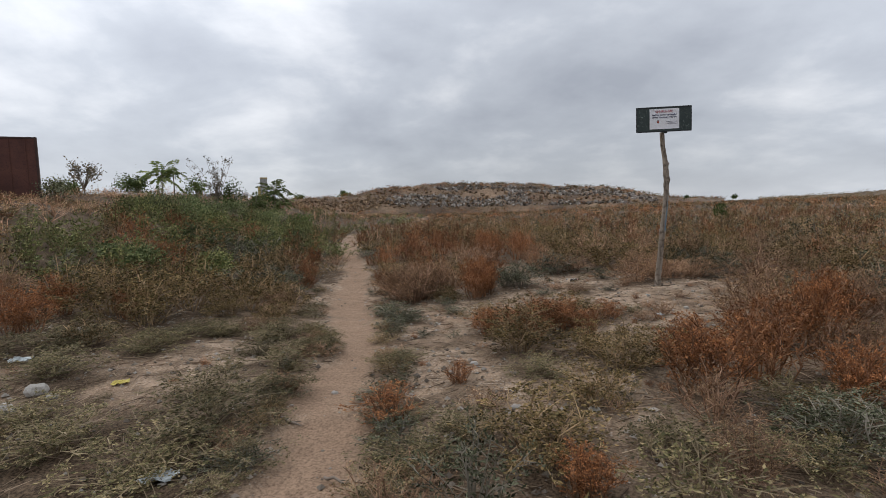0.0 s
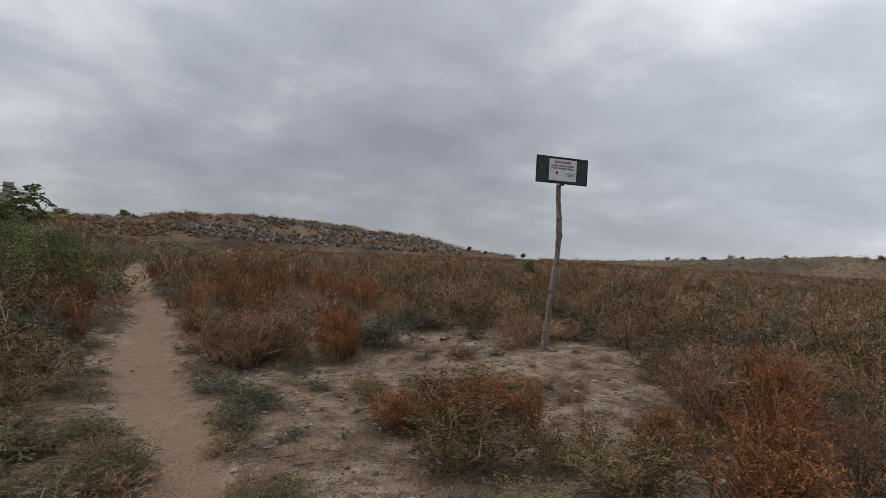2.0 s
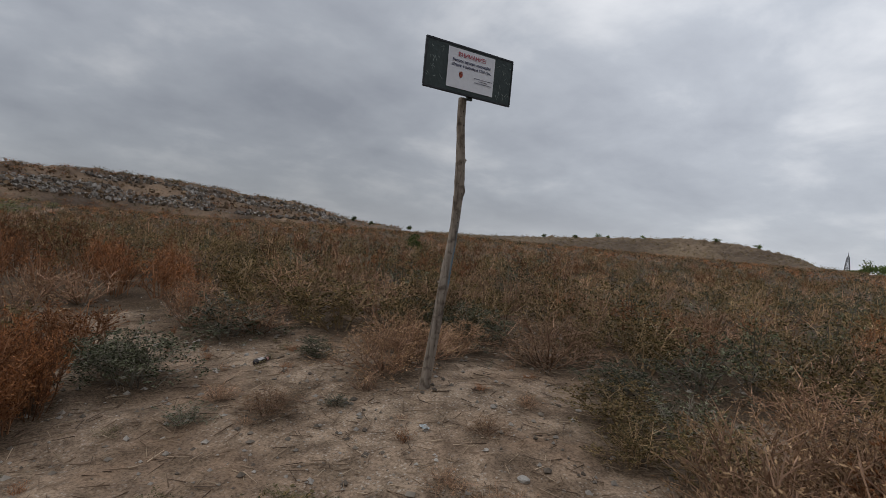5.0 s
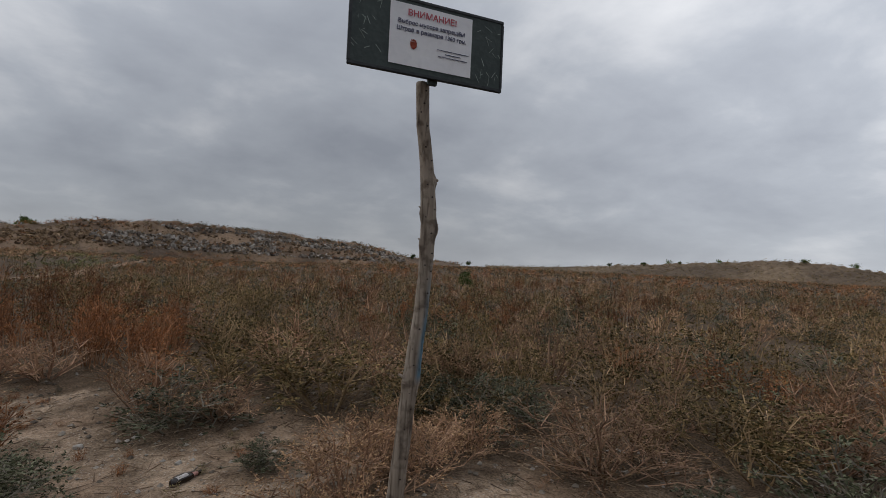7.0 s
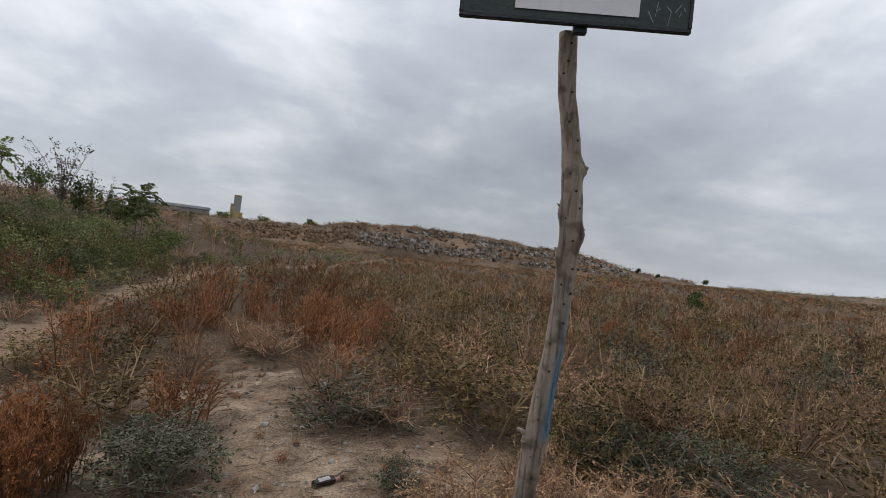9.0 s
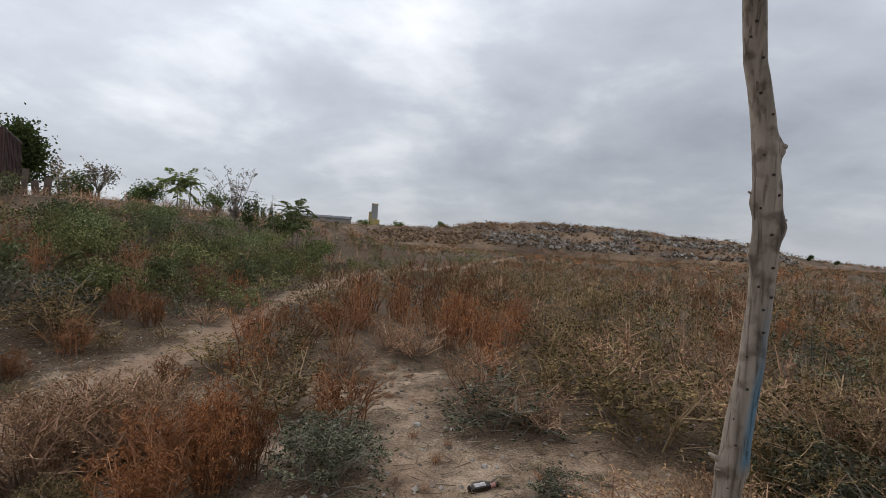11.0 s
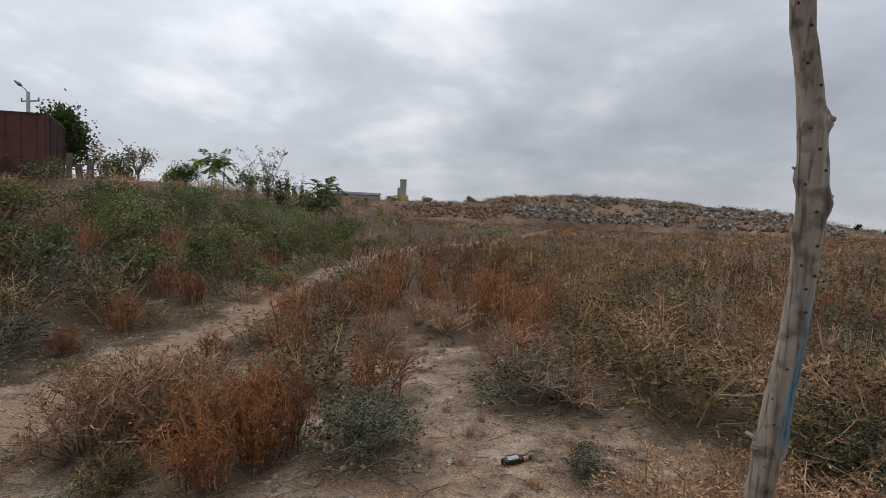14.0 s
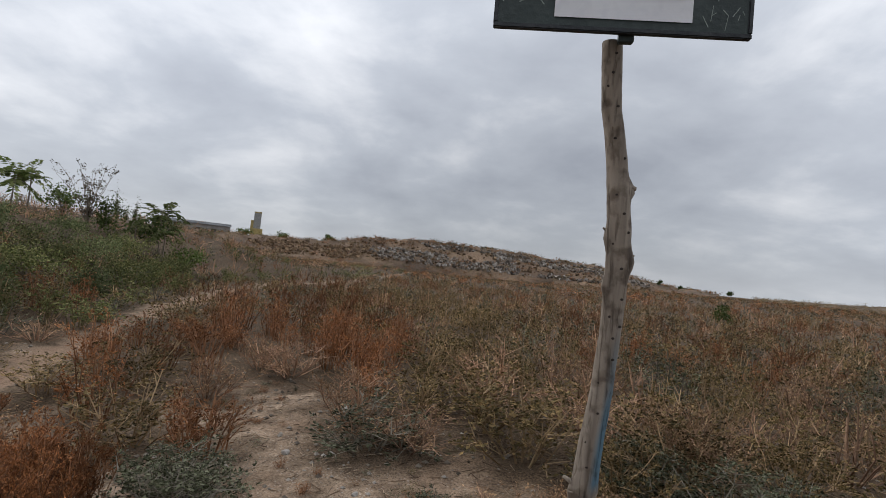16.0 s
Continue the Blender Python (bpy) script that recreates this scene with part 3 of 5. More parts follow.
# the weeds that stand out, as kind, x, y, width, height
LISTED = []
for row in (
    ("grey", -3.2, 9.2, 1.2, 0.65), ("olive", -3.9, 9.8, 1.3, 0.8), ("grey", -4.7, 9.4, 1.3, 0.75), ("olive", -3.4, 10.7, 1.2, 0.75), ("grey", -4.3, 11.3, 1.4, 0.9), ("olive", -5.3, 10.6, 1.4, 0.9),
    ("rust", -3.2, 12.0, 1.0, 0.65), ("grey", -3.9, 8.4, 1.1, 0.6), ("tan", -0.78, 8.55, 1.0, 0.85), ("tan", -0.15, 8.6, 1.0, 0.85), ("tan", -0.5, 8.05, 0.9, 0.7),
    ("olive", 1.55, 5.5, 1.0, 0.4), ("rust", 0.55, 5.05, 0.8, 0.38), ("rust", 1.3, 5.05, 0.9, 0.42), ("rust", 0.8, 8.15, 0.6, 0.68), ("mat", -2.9, 4.5, 0.8, 0.28), ("olive", -3.6, 4.7, 0.8, 0.35), ("mat", -1.75, 3.25, 0.7, 0.26), ("mat", -2.6, 5.4, 0.7, 0.25), ("olive", 0.1, 7.7, 0.55, 0.34),
    ("mat", -1.2, 4.6, 0.5, 0.24), ("mat", -1.75, 5.1, 0.6, 0.24), ("olive", -2.3, 7.0, 0.9, 0.6), ("grey", -0.55, 5.85, 0.5, 0.28), ("tan", -0.45, 4.3, 0.42, 0.16),
    ("olive", 4.8, 9.3, 1.3, 0.8), ("olive", 4.2, 9.0, 1.0, 0.7), ("tan", 2.75, 10.0, 1.2, 0.5), ("tan", 4.0, 8.1, 0.9, 0.42), ("tan", 4.5, 8.35, 0.9, 0.5), ("grey", 2.08, 2.12, 0.8, 0.4),
    ("rust", 0.62, 7.9, 0.95, 0.74), ("tan", -0.45, 8.3, 1.35, 0.92), ("olive", 0.31, 9.9, 1.4, 0.74), ("tan", 1.03, 12.3, 1.33, 0.66),
    ("grey", 2.4, 9.95, 1.5, 0.56), ("grey", 2.93, 8.6, 0.57, 0.27), ("grey", 1.42, 8.5, 1, 0.6), ("olive", 0.12, 7.8, 0.47, 0.3),
    ("olive", 3.75, 9.9, 1.5, 0.82), ("rust", -1, 13.6, 1.4, 0.5), ("olive", -1.2, 10.9, 1.2, 0.5), ("rust", -2.95, 10.5, 0.9, 0.55),
    ("tan", 3.07, 4.44, 1.1, 0.82), ("olive", 0.95, 5.2, 1.3, 0.45), ("grey", -0.35, 5.9, 0.48, 0.2), ("tan", 3.28, 7.78, 1.05, 0.58),
    ("tan", 5.2, 7.6, 1.45, 0.72), ("olive", 6.2, 7, 1.35, 0.8), ("tan", 7, 6.9, 1.2, 0.8), ("olive", 6.2, 4.8, 1.2, 0.85),
    ("olive", 3.5, 10.6, 1.5, 0.82), ("olive", 3.95, 5.71, 0.68, 0.34), ("tan", 2.15, 7.4, 0.56, 0.2), ("grey", 5.4, 8.9, 0.95, 0.55),
    ("mat", -1.48, 2.71, 0.95, 0.36), ("mat", -1.55, 2.2, 0.8, 0.28), ("olive", -3.6, 5.7, 1.4, 0.85), ("olive", -2.95, 7.2, 1.4, 0.95),
    ("rust", -4.6, 5, 1, 0.56), ("olive", 0.5, 2.2, 0.95, 0.45), ("rust", 1.8, 2.95, 1, 0.62), ("olive", 1.45, 3.55, 0.78, 0.38),
    ("mat", -0.12, 2.19, 0.55, 0.2), ("olive", 0.75, 4.2, 1, 0.52), ("rust", 0.95, 4.7, 0.9, 0.5), ("mat", -3.35, 3.86, 0.9, 0.28),
    ("olive", -4.4, 6.2, 1.4, 0.9), ("olive", -3.6, 6.7, 1.3, 1), ("tan", 4.6, 10.4, 1.5, 0.85), ("olive", 2.9, 11.6, 1.5, 0.85),
    ("olive", 5, 9.9, 1.4, 0.85), ("rust", 2, 12.2, 1.2, 0.85), ("mat", -1.21, 3.35, 0.6, 0.22), ("mat", -1.38, 4.47, 0.6, 0.2),
    ("mat", -2.91, 5.5, 0.75, 0.2), ("grey", -0.56, 5.4, 0.42, 0.26), ("grey", -0.2, 5.08, 0.26, 0.15), ("tan", -0.54, 4.22, 0.3, 0.12),
    ("tan", 0.05, 8.58, 0.9, 0.85), ("tan", -0.41, 8.79, 0.8, 0.75), ("rust", 0.71, 8.32, 0.78, 0.74), ("grey", 1.25, 8.87, 0.9, 0.5),
    ("mat", 1.24, 2.16, 0.6, 0.25), ("rust", 2.45, 3.36, 1, 0.72), ("rust", 3.36, 3.98, 0.9, 0.85), ("olive", 1.79, 3.68, 0.65, 0.42),
    ("tan", 3.67, 8.05, 0.7, 0.6), ("grey", 4.79, 8.7, 1.05, 0.66), ("tan", 4.06, 4.54, 1, 0.8), ("rust", 0.14, 3.37, 0.38, 0.22),
    ("mat", 1.8, 1.98, 0.55, 0.25), ("rust", -4.96, 6.03, 0.9, 0.6), ("tan", -5.7, 6.01, 1, 0.75), ("tan", 3.29, 6.4, 0.32, 0.16),
    ("grey", 0.19, 6.5, 0.42, 0.2), ("olive", -0.44, 11.36, 1.3, 0.75), ("tan", 0.39, 11.2, 0.9, 0.6), ("rust", 1.42, 12.7, 0.9, 0.9),
    ("tan", 0.5, 12.55, 0.8, 0.6), ("tan", 2.12, 10.51, 1, 0.75), ("tan", 3.81, 8.64, 0.6, 0.3), ("grey", 4.4, 9.11, 0.9, 0.7),
    ("tan", 3.62, 11.35, 1.4, 0.95), ("tan", 4.89, 9.39, 0.9, 0.95), ("rust", -0.33, 13.55, 1.1, 0.45), ("tan", -0.86, 12.96, 0.9, 0.35),
    ("grey", 0.08, 7.38, 0.36, 0.2), ("rust", -3.84, 12.06, 0.9, 0.7), ("olive", -3.85, 11.01, 1.2, 0.85), ("grey", -4.64, 10.72, 1.2, 0.95),
    ("olive", 5.86, 9.54, 1.1, 0.8), ("rust", 1.22, 14.07, 1, 0.9), ("mat", -2.24, 2.42, 0.8, 0.26), ("mat", -2.73, 2.76, 0.75, 0.25),
    ("mat", -3.4, 2.56, 0.8, 0.24), ("olive", -2.5, 2.08, 0.6, 0.3), ("mat", -3.8, 4.55, 0.9, 0.28), ("mat", -4.39, 4.29, 0.85, 0.26),
    ("mat", -1.91, 5.12, 0.7, 0.22), ("mat", -4.03, 3.48, 0.8, 0.25), ("tan", -2.28, 5.67, 0.55, 0.22), ("mat", -1.86, 3.88, 0.4, 0.16),
    ("mat", 0.11, 2.47, 0.55, 0.2), ("olive", 1.02, 2.82, 0.65, 0.36), ("olive", 2.21, 2.41, 0.65, 0.35), ("rust", 2.69, 2.74, 0.75, 0.5),
    ("tan", 3.1, 3.28, 0.8, 0.6), ("olive", 1.32, 4.09, 0.6, 0.36), ("tan", 0.29, 2.86, 0.4, 0.2), ("mat", 0.78, 3.45, 0.6, 0.2),
    ("rust", 2.2, 4.02, 0.7, 0.42), ("rust", 0.66, 1.82, 0.5, 0.3), ("tan", 1.45, 1.93, 0.55, 0.3), ("tan", 1.91, 7.8, 0.35, 0.16),
    ("grey", 2.61, 7.29, 0.3, 0.12), ("tan", 2.92, 7.43, 0.35, 0.2), ("tan", 3.94, 6.66, 0.3, 0.12), ("grey", 1.65, 7.5, 0.4, 0.16),
    ("tan", 2.68, 5.97, 0.3, 0.12), ("mat", 1.24, 6.33, 0.5, 0.14), ("tan", 0.6, 5.94, 0.5, 0.22), ("mat", 2.35, 5.69, 0.4, 0.16),
    ("olive", 4.37, 6.11, 0.95, 0.45), ("grey", 4.97, 6.51, 0.9, 0.4), ("tan", 1.67, 5.26, 0.6, 0.3), ("rust", 2.01, 5.55, 0.6, 0.28),
    ("olive", 1.63, 5.81, 0.6, 0.26), ("rust", 1.19, 5.87, 0.5, 0.24), ("tan", 2.34, 5.29, 0.4, 0.16), ("tan", 3.66, 4.85, 0.95, 0.85),
    ("olive", 4.03, 5.23, 0.8, 0.5), ("tan", 4.39, 4.82, 0.8, 0.75), ("rust", 3.79, 4.41, 0.9, 0.8), ("tan", 2.68, 5.58, 0.4, 0.26),
    ("rust", 0.57, 8.48, 0.6, 0.72), ("rust", 0.84, 8.53, 0.6, 0.7), ("olive", 0.6, 6.3, 0.5, 0.22), ("olive", -2.27, 6.25, 0.65, 0.36),
    ("mat", -2.97, 4.98, 0.8, 0.25), ("mat", -1.81, 4.49, 0.6, 0.2), ("mat", -2.5, 5.32, 0.5, 0.18), ("olive", -2.93, 6.37, 0.8, 0.45),
    ("tan", -2.38, 6.78, 0.7, 0.4), ("mat", -2.06, 5.76, 0.55, 0.2), ("tan", -2.77, 8.12, 0.8, 0.5), ("grey", -2.88, 8.86, 0.8, 0.5),
    ("rust", -1.25, 10.13, 0.8, 0.42), ("tan", -0.93, 9.48, 0.7, 0.4), ("olive", -2.85, 10.86, 0.7, 0.4), ("rust", -2.7, 9.56, 0.6, 0.35),
    ("mat", 1.92, 6.2, 0.4, 0.14),
):
    plant(*row, FULL if row[3] > 0.45 and row[2] < 9.6 else LIGHT)
    LISTED.append(row[1:3])


def bare(x, y):
    """Where the sandy clearings are: 1 quite bare, 0 overgrown."""
    b = 0.0
    for cx, cy, r in CLEARINGS:
        b = max(b, 1.25 - math.hypot(x - cx, y - cy) / r)
    return b


def mix_for(x, y, r):
    """Which weed grows there."""
    side = x - np.interp(y, TRAIL_Y, TRAIL_X)
    n1, n2 = float(waves(x, y, 9, 21)), float(waves(x, y, 5, 22))
    u = r.uniform()
    if side < -0.3:
        if y > 24 and side < -3 and u < 0.3:
            return "tan"
        if side < -6.5 and u < 0.5:
            return "tan"
        if u < 0.5 + 0.25 * n1:
            return "tall"
        return ("olive", "grey", "olive", "tan", "rust")[r.randint(5)]
    if x > 4.2 and y < 14 and u < 0.6:
        return ("olive", "olive", "olive", "tan", "grey")[r.randint(5)]
    if n1 > 0.25 and u < 0.75 and x < 9 + 6 * n2:
        return "rust"
    if x > 5 and u < 0.72:
        return ("olive", "rust", "grey", "tan", "olive", "rust")[r.randint(6)]
    if n2 > 0.15 and u < 0.75:
        return "olive"
    if n2 < -0.45 and u < 0.5:
        return "grey"
    return ("tan", "rust", "olive", "olive", "grey", "olive", "tan")[r.randint(7)]


taken = list(LISTED)
count = 0
for _ in range(14000):
    x, y = rng.uniform(-7.5, 10), rng.uniform(1.1, 15.5)
    off = float(trail_off(x, y))
    low = y < 6.2 and x < 5.2
    if off < 1.5 or bare(x, y) > 0.02 or count > 1000:
        continue
    gap = 0.52 if not low else 0.42
    if any((x - a) ** 2 + (y - b) ** 2 < gap * gap for a, b in taken) or any((x - a) ** 2 + (y - b) ** 2 < 0.5 for a, b in LISTED if y > 6):
        continue
    if math.hypot(x - 2.8, y - 5.4) < 1.2:
        continue
    taken.append((x, y))
    kind = mix_for(x, y, rng)
    if low:
        u = rng.uniform()
        side = x + 0.9
        if side < 0:
            kind = ("mat", "mat", "mat", "olive", "tan")[rng.randint(5)]
            hgt, wid = rng.uniform(0.12, 0.3), rng.uniform(0.35, 0.8)
        else:
            kind = ("olive", "rust", "tan", "mat", "olive", "grey")[rng.randint(6)]
            hgt, wid = rng.uniform(0.18, 0.5), rng.uniform(0.35, 0.75)
        if y > 5.6 and x < -2.5:
            hgt, kind = rng.uniform(0.5, 0.8), ("tall", "olive", "rust")[rng.randint(3)]
    else:
        hgt, wid = rng.uniform(0.5, 0.95), rng.uniform(0.75, 1.3)
        if kind == "tall":
            hgt *= 1.15
        if off < 2.6:
            hgt *= 0.55
    close = min(math.hypot(x - a, y - b) for a, b in ((0.0, 2.5), (-0.4, 3.5), (1.2, 5.0), (2.8, 6.5)))
    plant(kind, x, y, wid, hgt, LIGHT if close < 4.4 else SIMPLE)
    count += 1
# low weeds that crowd the trail's edges
for _ in range(120):
    y = rng.uniform(1.3, 9.5)
    e = rng.choice([-1, 1])
    x = float(np.interp(y, TRAIL_Y, TRAIL_X)) + e * float(np.interp(y, TRAIL_Y, TRAIL_W)) * rng.uniform(1.25, 2.2)
    plant(("mat", "mat", "grey", "tan", "olive")[rng.randint(5)], x, y, rng.uniform(0.16, 0.5), rng.uniform(0.07, 0.2), LIGHT if y < 5 else SIMPLE)
# small dry tufts in the clearings
for _ in range(130):
    cx, cy, cr = CLEARINGS[rng.randint(len(CLEARINGS))]
    x, y = cx + cr * rng.normal() * 0.6, cy + cr * rng.normal() * 0.6
    if trail_off(x, y) > 1.15 and math.hypot(x - 3.37, y - 7.2) > 0.25:
        plant(("tan", "mat", "grey", "tan", "rust")[rng.randint(5)], x, y, rng.uniform(0.1, 0.26), rng.uniform(0.05, 0.13), SIMPLE)


# contact shade painted into the soil colour: a dark disc under each weed
for x, y, w in SHADE_SPOTS:
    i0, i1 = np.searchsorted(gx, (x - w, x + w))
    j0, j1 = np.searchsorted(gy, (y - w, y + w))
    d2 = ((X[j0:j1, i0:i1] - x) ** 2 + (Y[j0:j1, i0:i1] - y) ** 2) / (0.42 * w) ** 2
    litter_shade[j0:j1, i0:i1] = np.maximum(litter_shade[j0:j1, i0:i1], min(0.9, 0.35 + 0.7 * w) * np.exp(-d2 * d2) * (edge[j0:j1, i0:i1] > 0.9))
ground_me.attributes.new("litter_shade", "FLOAT", "POINT").data.foreach_set("value", litter_shade.ravel().astype(np.float32))


def spread_weeds(name, label, n, r0, r1, amount, fat, wide, tallness, seed, span=(-60, 85)):
    """The uncounted weeds further off, one mesh a kind."""
    r = np.random.RandomState(seed)
    stock = {k: [weed(k, r, amount, fat) if len(amount) == 4 else tuft(r, fat, k, *amount) for _ in range(6)] for k in KINDS}
    made = {k: ([], [], [], [], [0, 0]) for k in KINDS}
    for _ in range(n):
        b, d = radians(r.uniform(*span)), math.sqrt(r.uniform(r0 * r0, r1 * r1))
        x, y = 1.5 + d * math.sin(b), 3 + d * math.cos(b)
        if -7.5 < x < 10 and 1.1 < y < 15.5 or (trail_off(x, y) < 1.5 and y < 36):
            continue
        if x < -14.2 and y > 17.6 + 0.45 * (x + 14.5) and y < 24:
            continue
        k = mix_for(x, y, r)
        (sv, sq), (lv, lq) = stock[k][r.randint(6)]
        w, h, a = r.uniform(*wide), r.uniform(*tallness), r.uniform(0, 6.28)
        if trail_off(x, y) < 3:
            h *= 0.7
        if x < -8.5 and y < 24:
            h *= 0.6
        rot = np.array([[math.cos(a) * w, -math.sin(a) * w, 0], [math.sin(a) * w, math.cos(a) * w, 0], [0, 0, h]])
        p = np.array([x, y, float(height(x, y)) - 0.02])
        S, SQ, L, LQ, c = made[k]
        S.append(sv @ rot.T + p)
        SQ.append(sq + c[0])
        L.append(lv @ rot.T + p)
        LQ.append(lq + c[1])
        c[0] += len(sv)
        c[1] += len(lv)
    for k, (S, SQ, L, LQ, c) in made.items():
        if not S:
            continue
        nv = c[0]
        verts = np.concatenate(S + L)
        quads = np.concatenate(SQ + [q + nv for q in LQ])
        idx = np.concatenate([np.zeros(sum(map(len, SQ)), int), np.ones(sum(map(len, LQ)), int)])
        tagged(new(name, mesh_np(name, verts, quads, [M_STEM[k], M_LEAF[k]], idx)), label[k], "weeds", kind="stuff")


FIELD_WORDS = {k: WORDS[k][1].replace(" weed", " weeds").replace(" bush", " bushes") for k in WORDS}
spread_weeds("weed_field", FIELD_WORDS, 1350, 9, 25, (7, 4, 0, 7), 2.3, (0.9, 1.7), (0.4, 0.95), 31)
spread_weeds("middle_weed_field", FIELD_WORDS, 2000, 25, 47, (5, 3, 0, 5), 3.2, (1.0, 2.0), (0.4, 0.95), 33)
spread_weeds("rear_weed_field", FIELD_WORDS, 1500, 2, 24, (26, 3), 2.2, (0.4, 1.0), (0.15, 0.5), 34, (90, 300))
spread_weeds("far_weed_field", FIELD_WORDS, 4600, 45, 150, (26, 3), 3.9, (1.3, 2.8), (0.45, 0.9), 32)


# ---- pebbles, litter and loose stones ----
def pebbles(n, seed):
    r = np.random.RandomState(seed)
    x, y = r.uniform(-5, 7.5, n), 1.0 + 11.5 * r.uniform(0, 1, n) ** 1.5
    keep = (waves(x, y, 1.6, 33) > -0.35) | (r.uniform(0, 1, n) < 0.2)
    keep &= (trail_off(x, y) > 0.9) | (r.uniform(0, 1, n) < 0.12)
    x, y = x[keep], y[keep]
    n = len(x)
    s = 0.006 + 0.026 * r.uniform(0, 1, n) ** 3.2
    octa = np.array([[1, 0, 0], [0, 1, 0], [-1, 0, 0], [0, -1, 0], [0, 0, 0.7], [0, 0, -0.7]], float)
    v = octa[None] * r.uniform(0.6, 1.3, (n, 6, 1)) * s[:, None, None] + np.stack([x, y, height(x, y) + s * 0.2], 1)[:, None]
    f = np.array([[0, 1, 4], [1, 2, 4], [2, 3, 4], [3, 0, 4], [1, 0, 5], [2, 1, 5], [3, 2, 5], [0, 3, 5]])
    q = (f[None] + np.arange(n)[:, None, None] * 6).reshape(-1, 3)
    return mesh_np("gravel", v.reshape(-1, 3), q, M_PEBBLE)


tagged(new("gravel", pebbles(17000, 40)), "loose pale gravel strewn over sandy soil", "gravel", kind="stuff")
r = np.random.RandomState(41)
n = 17000
x, y = r.uniform(-5, 7.5, n), 1.0 + 10.5 * r.uniform(0, 1, n) ** 1.4
ok = trail_off(x, y) > 1.0
x, y = x[ok], y[ok]
n = len(x)
a, ln = r.uniform(0, 6.28, n), r.uniform(0.03, 0.16, n)
d = np.stack([np.cos(a), np.sin(a)], 1) * ln[:, None] * 0.5
bend = np.stack([-d[:, 1], d[:, 0]], 1) * r.normal(scale=0.35, size=(n, 1))
pp = []
for sgn, b in ((-1, 0), (1, 1)):
    q = np.stack([x, y], 1) + d * sgn + bend * b
    pp.append(np.concatenate([q, (height(q[:, 0], q[:, 1]) + 0.004 + 0.012 * r.uniform(0, 1, n))[:, None]], 1))
tagged(new("dead_twigs", mesh_np("dead_twigs", *prisms(np.stack(pp, 1), 0.0036, 0.0016), M_STRAW)), "dead twigs and straw lying on the soil", "twigs", kind="stuff")


def stone(x, y, size, flat=0.6, seed=0, label="pale angular stone lying on the soil"):
    bm = bmesh.new()
    bmesh.ops.create_icosphere(bm, subdivisions=2, radius=1)
    rs = np.random.RandomState(seed)
    cuts = norm(rs.normal(size=(9, 3)))
    for v in bm.verts:
        p = np.array(v.co)
        for c in cuts:
            e = p @ c - 0.72
            if e > 0:
                p = p - c * e
        v.co = Vector(p * size * np.array([1, 0.75, flat]) * (1 + 0.05 * rs.normal()))
    ob = part("stone", bm, M_STONE)
    ob.matrix_basis = pose(x, y, float(height(x, y)) + size * flat * 0.35, rs.uniform(-12, 12), rs.uniform(-12, 12), rs.uniform(0, 360))
    return tagged(ob, label, "stone", "stones on the ground")


for i, (x, y, s) in enumerate(((-3.16, 3.46, 0.11), (-3.09, 3.07, 0.10), (-2.96, 3.35, 0.06), (-0.05, 2.36, 0.05), (0.05, 2.42, 0.035), (-0.14, 2.3, 0.03), (2.95, 6.61, 0.035),
                               (3.11, 5.85, 0.04), (3.67, 7.91, 0.03), (0.49, 2.85, 0.04), (1.71, 9.82, 0.05), (2.02, 10.92, 0.06), (-0.82, 3.41, 0.03), (0.97, 2.72, 0.05), (2.42, 9.09, 0.035),
                               (-0.59, 4.61, 0.03), (0.29, 3.88, 0.04), (4.09, 6.32, 0.03), (-4.13, 5.28, 0.07), (-2.64, 4.95, 0.035))):
    stone(x, y, s, seed=i)


def scrap(name, x, y, size, material, label, cat, seed):
    """A crumpled piece of thin waste."""
    bm = bmesh.new()
    bmesh.ops.create_grid(bm, x_segments=9, y_segments=7, size=size)
    rs = np.random.RandomState(seed)
    for v in bm.verts:
        v.co.z = abs(0.35 * size * float(waves(v.co.x / size, v.co.y / size, 0.9, seed))) + 0.012
        v.co.x += 0.1 * size * rs.normal()
        v.co.y += 0.1 * size * rs.normal()
    bmesh.ops.solidify(bm, geom=bm.faces[:], thickness=0.003)
    ob = part(name, bm, material)
    ob.matrix_basis = pose(x, y, float(height(x, y)) + 0.004, 0, 0, rs.uniform(0, 360)) @ Matrix.Diagonal((1, 0.7, 1, 1))
    return tagged(ob, label, cat)


scrap("plastic_scrap", -3.9, 4.2, 0.09, M_PLASTIC, "crumpled grey-white plastic scrap among weeds", "litter", 1)
scrap("plastic_scrap", -1.46, 2.14, 0.085, M_PLASTIC, "torn grey-green plastic sheet caught in weeds", "litter", 2)
scrap("yellow_scrap", -2.58, 3.58, 0.06, M_YLEAF, "yellow scrap on bare soil", "litter", 3)
scrap("plastic_scrap", 2.95, 6.62, 0.035, M_PLASTIC, "small white scrap at the foot of the stake", "litter", 4)
scrap("plastic_scrap", 2.64, 5.52, 0.04, M_PLASTIC, "white plastic scrap on gravel", "litter", 6)


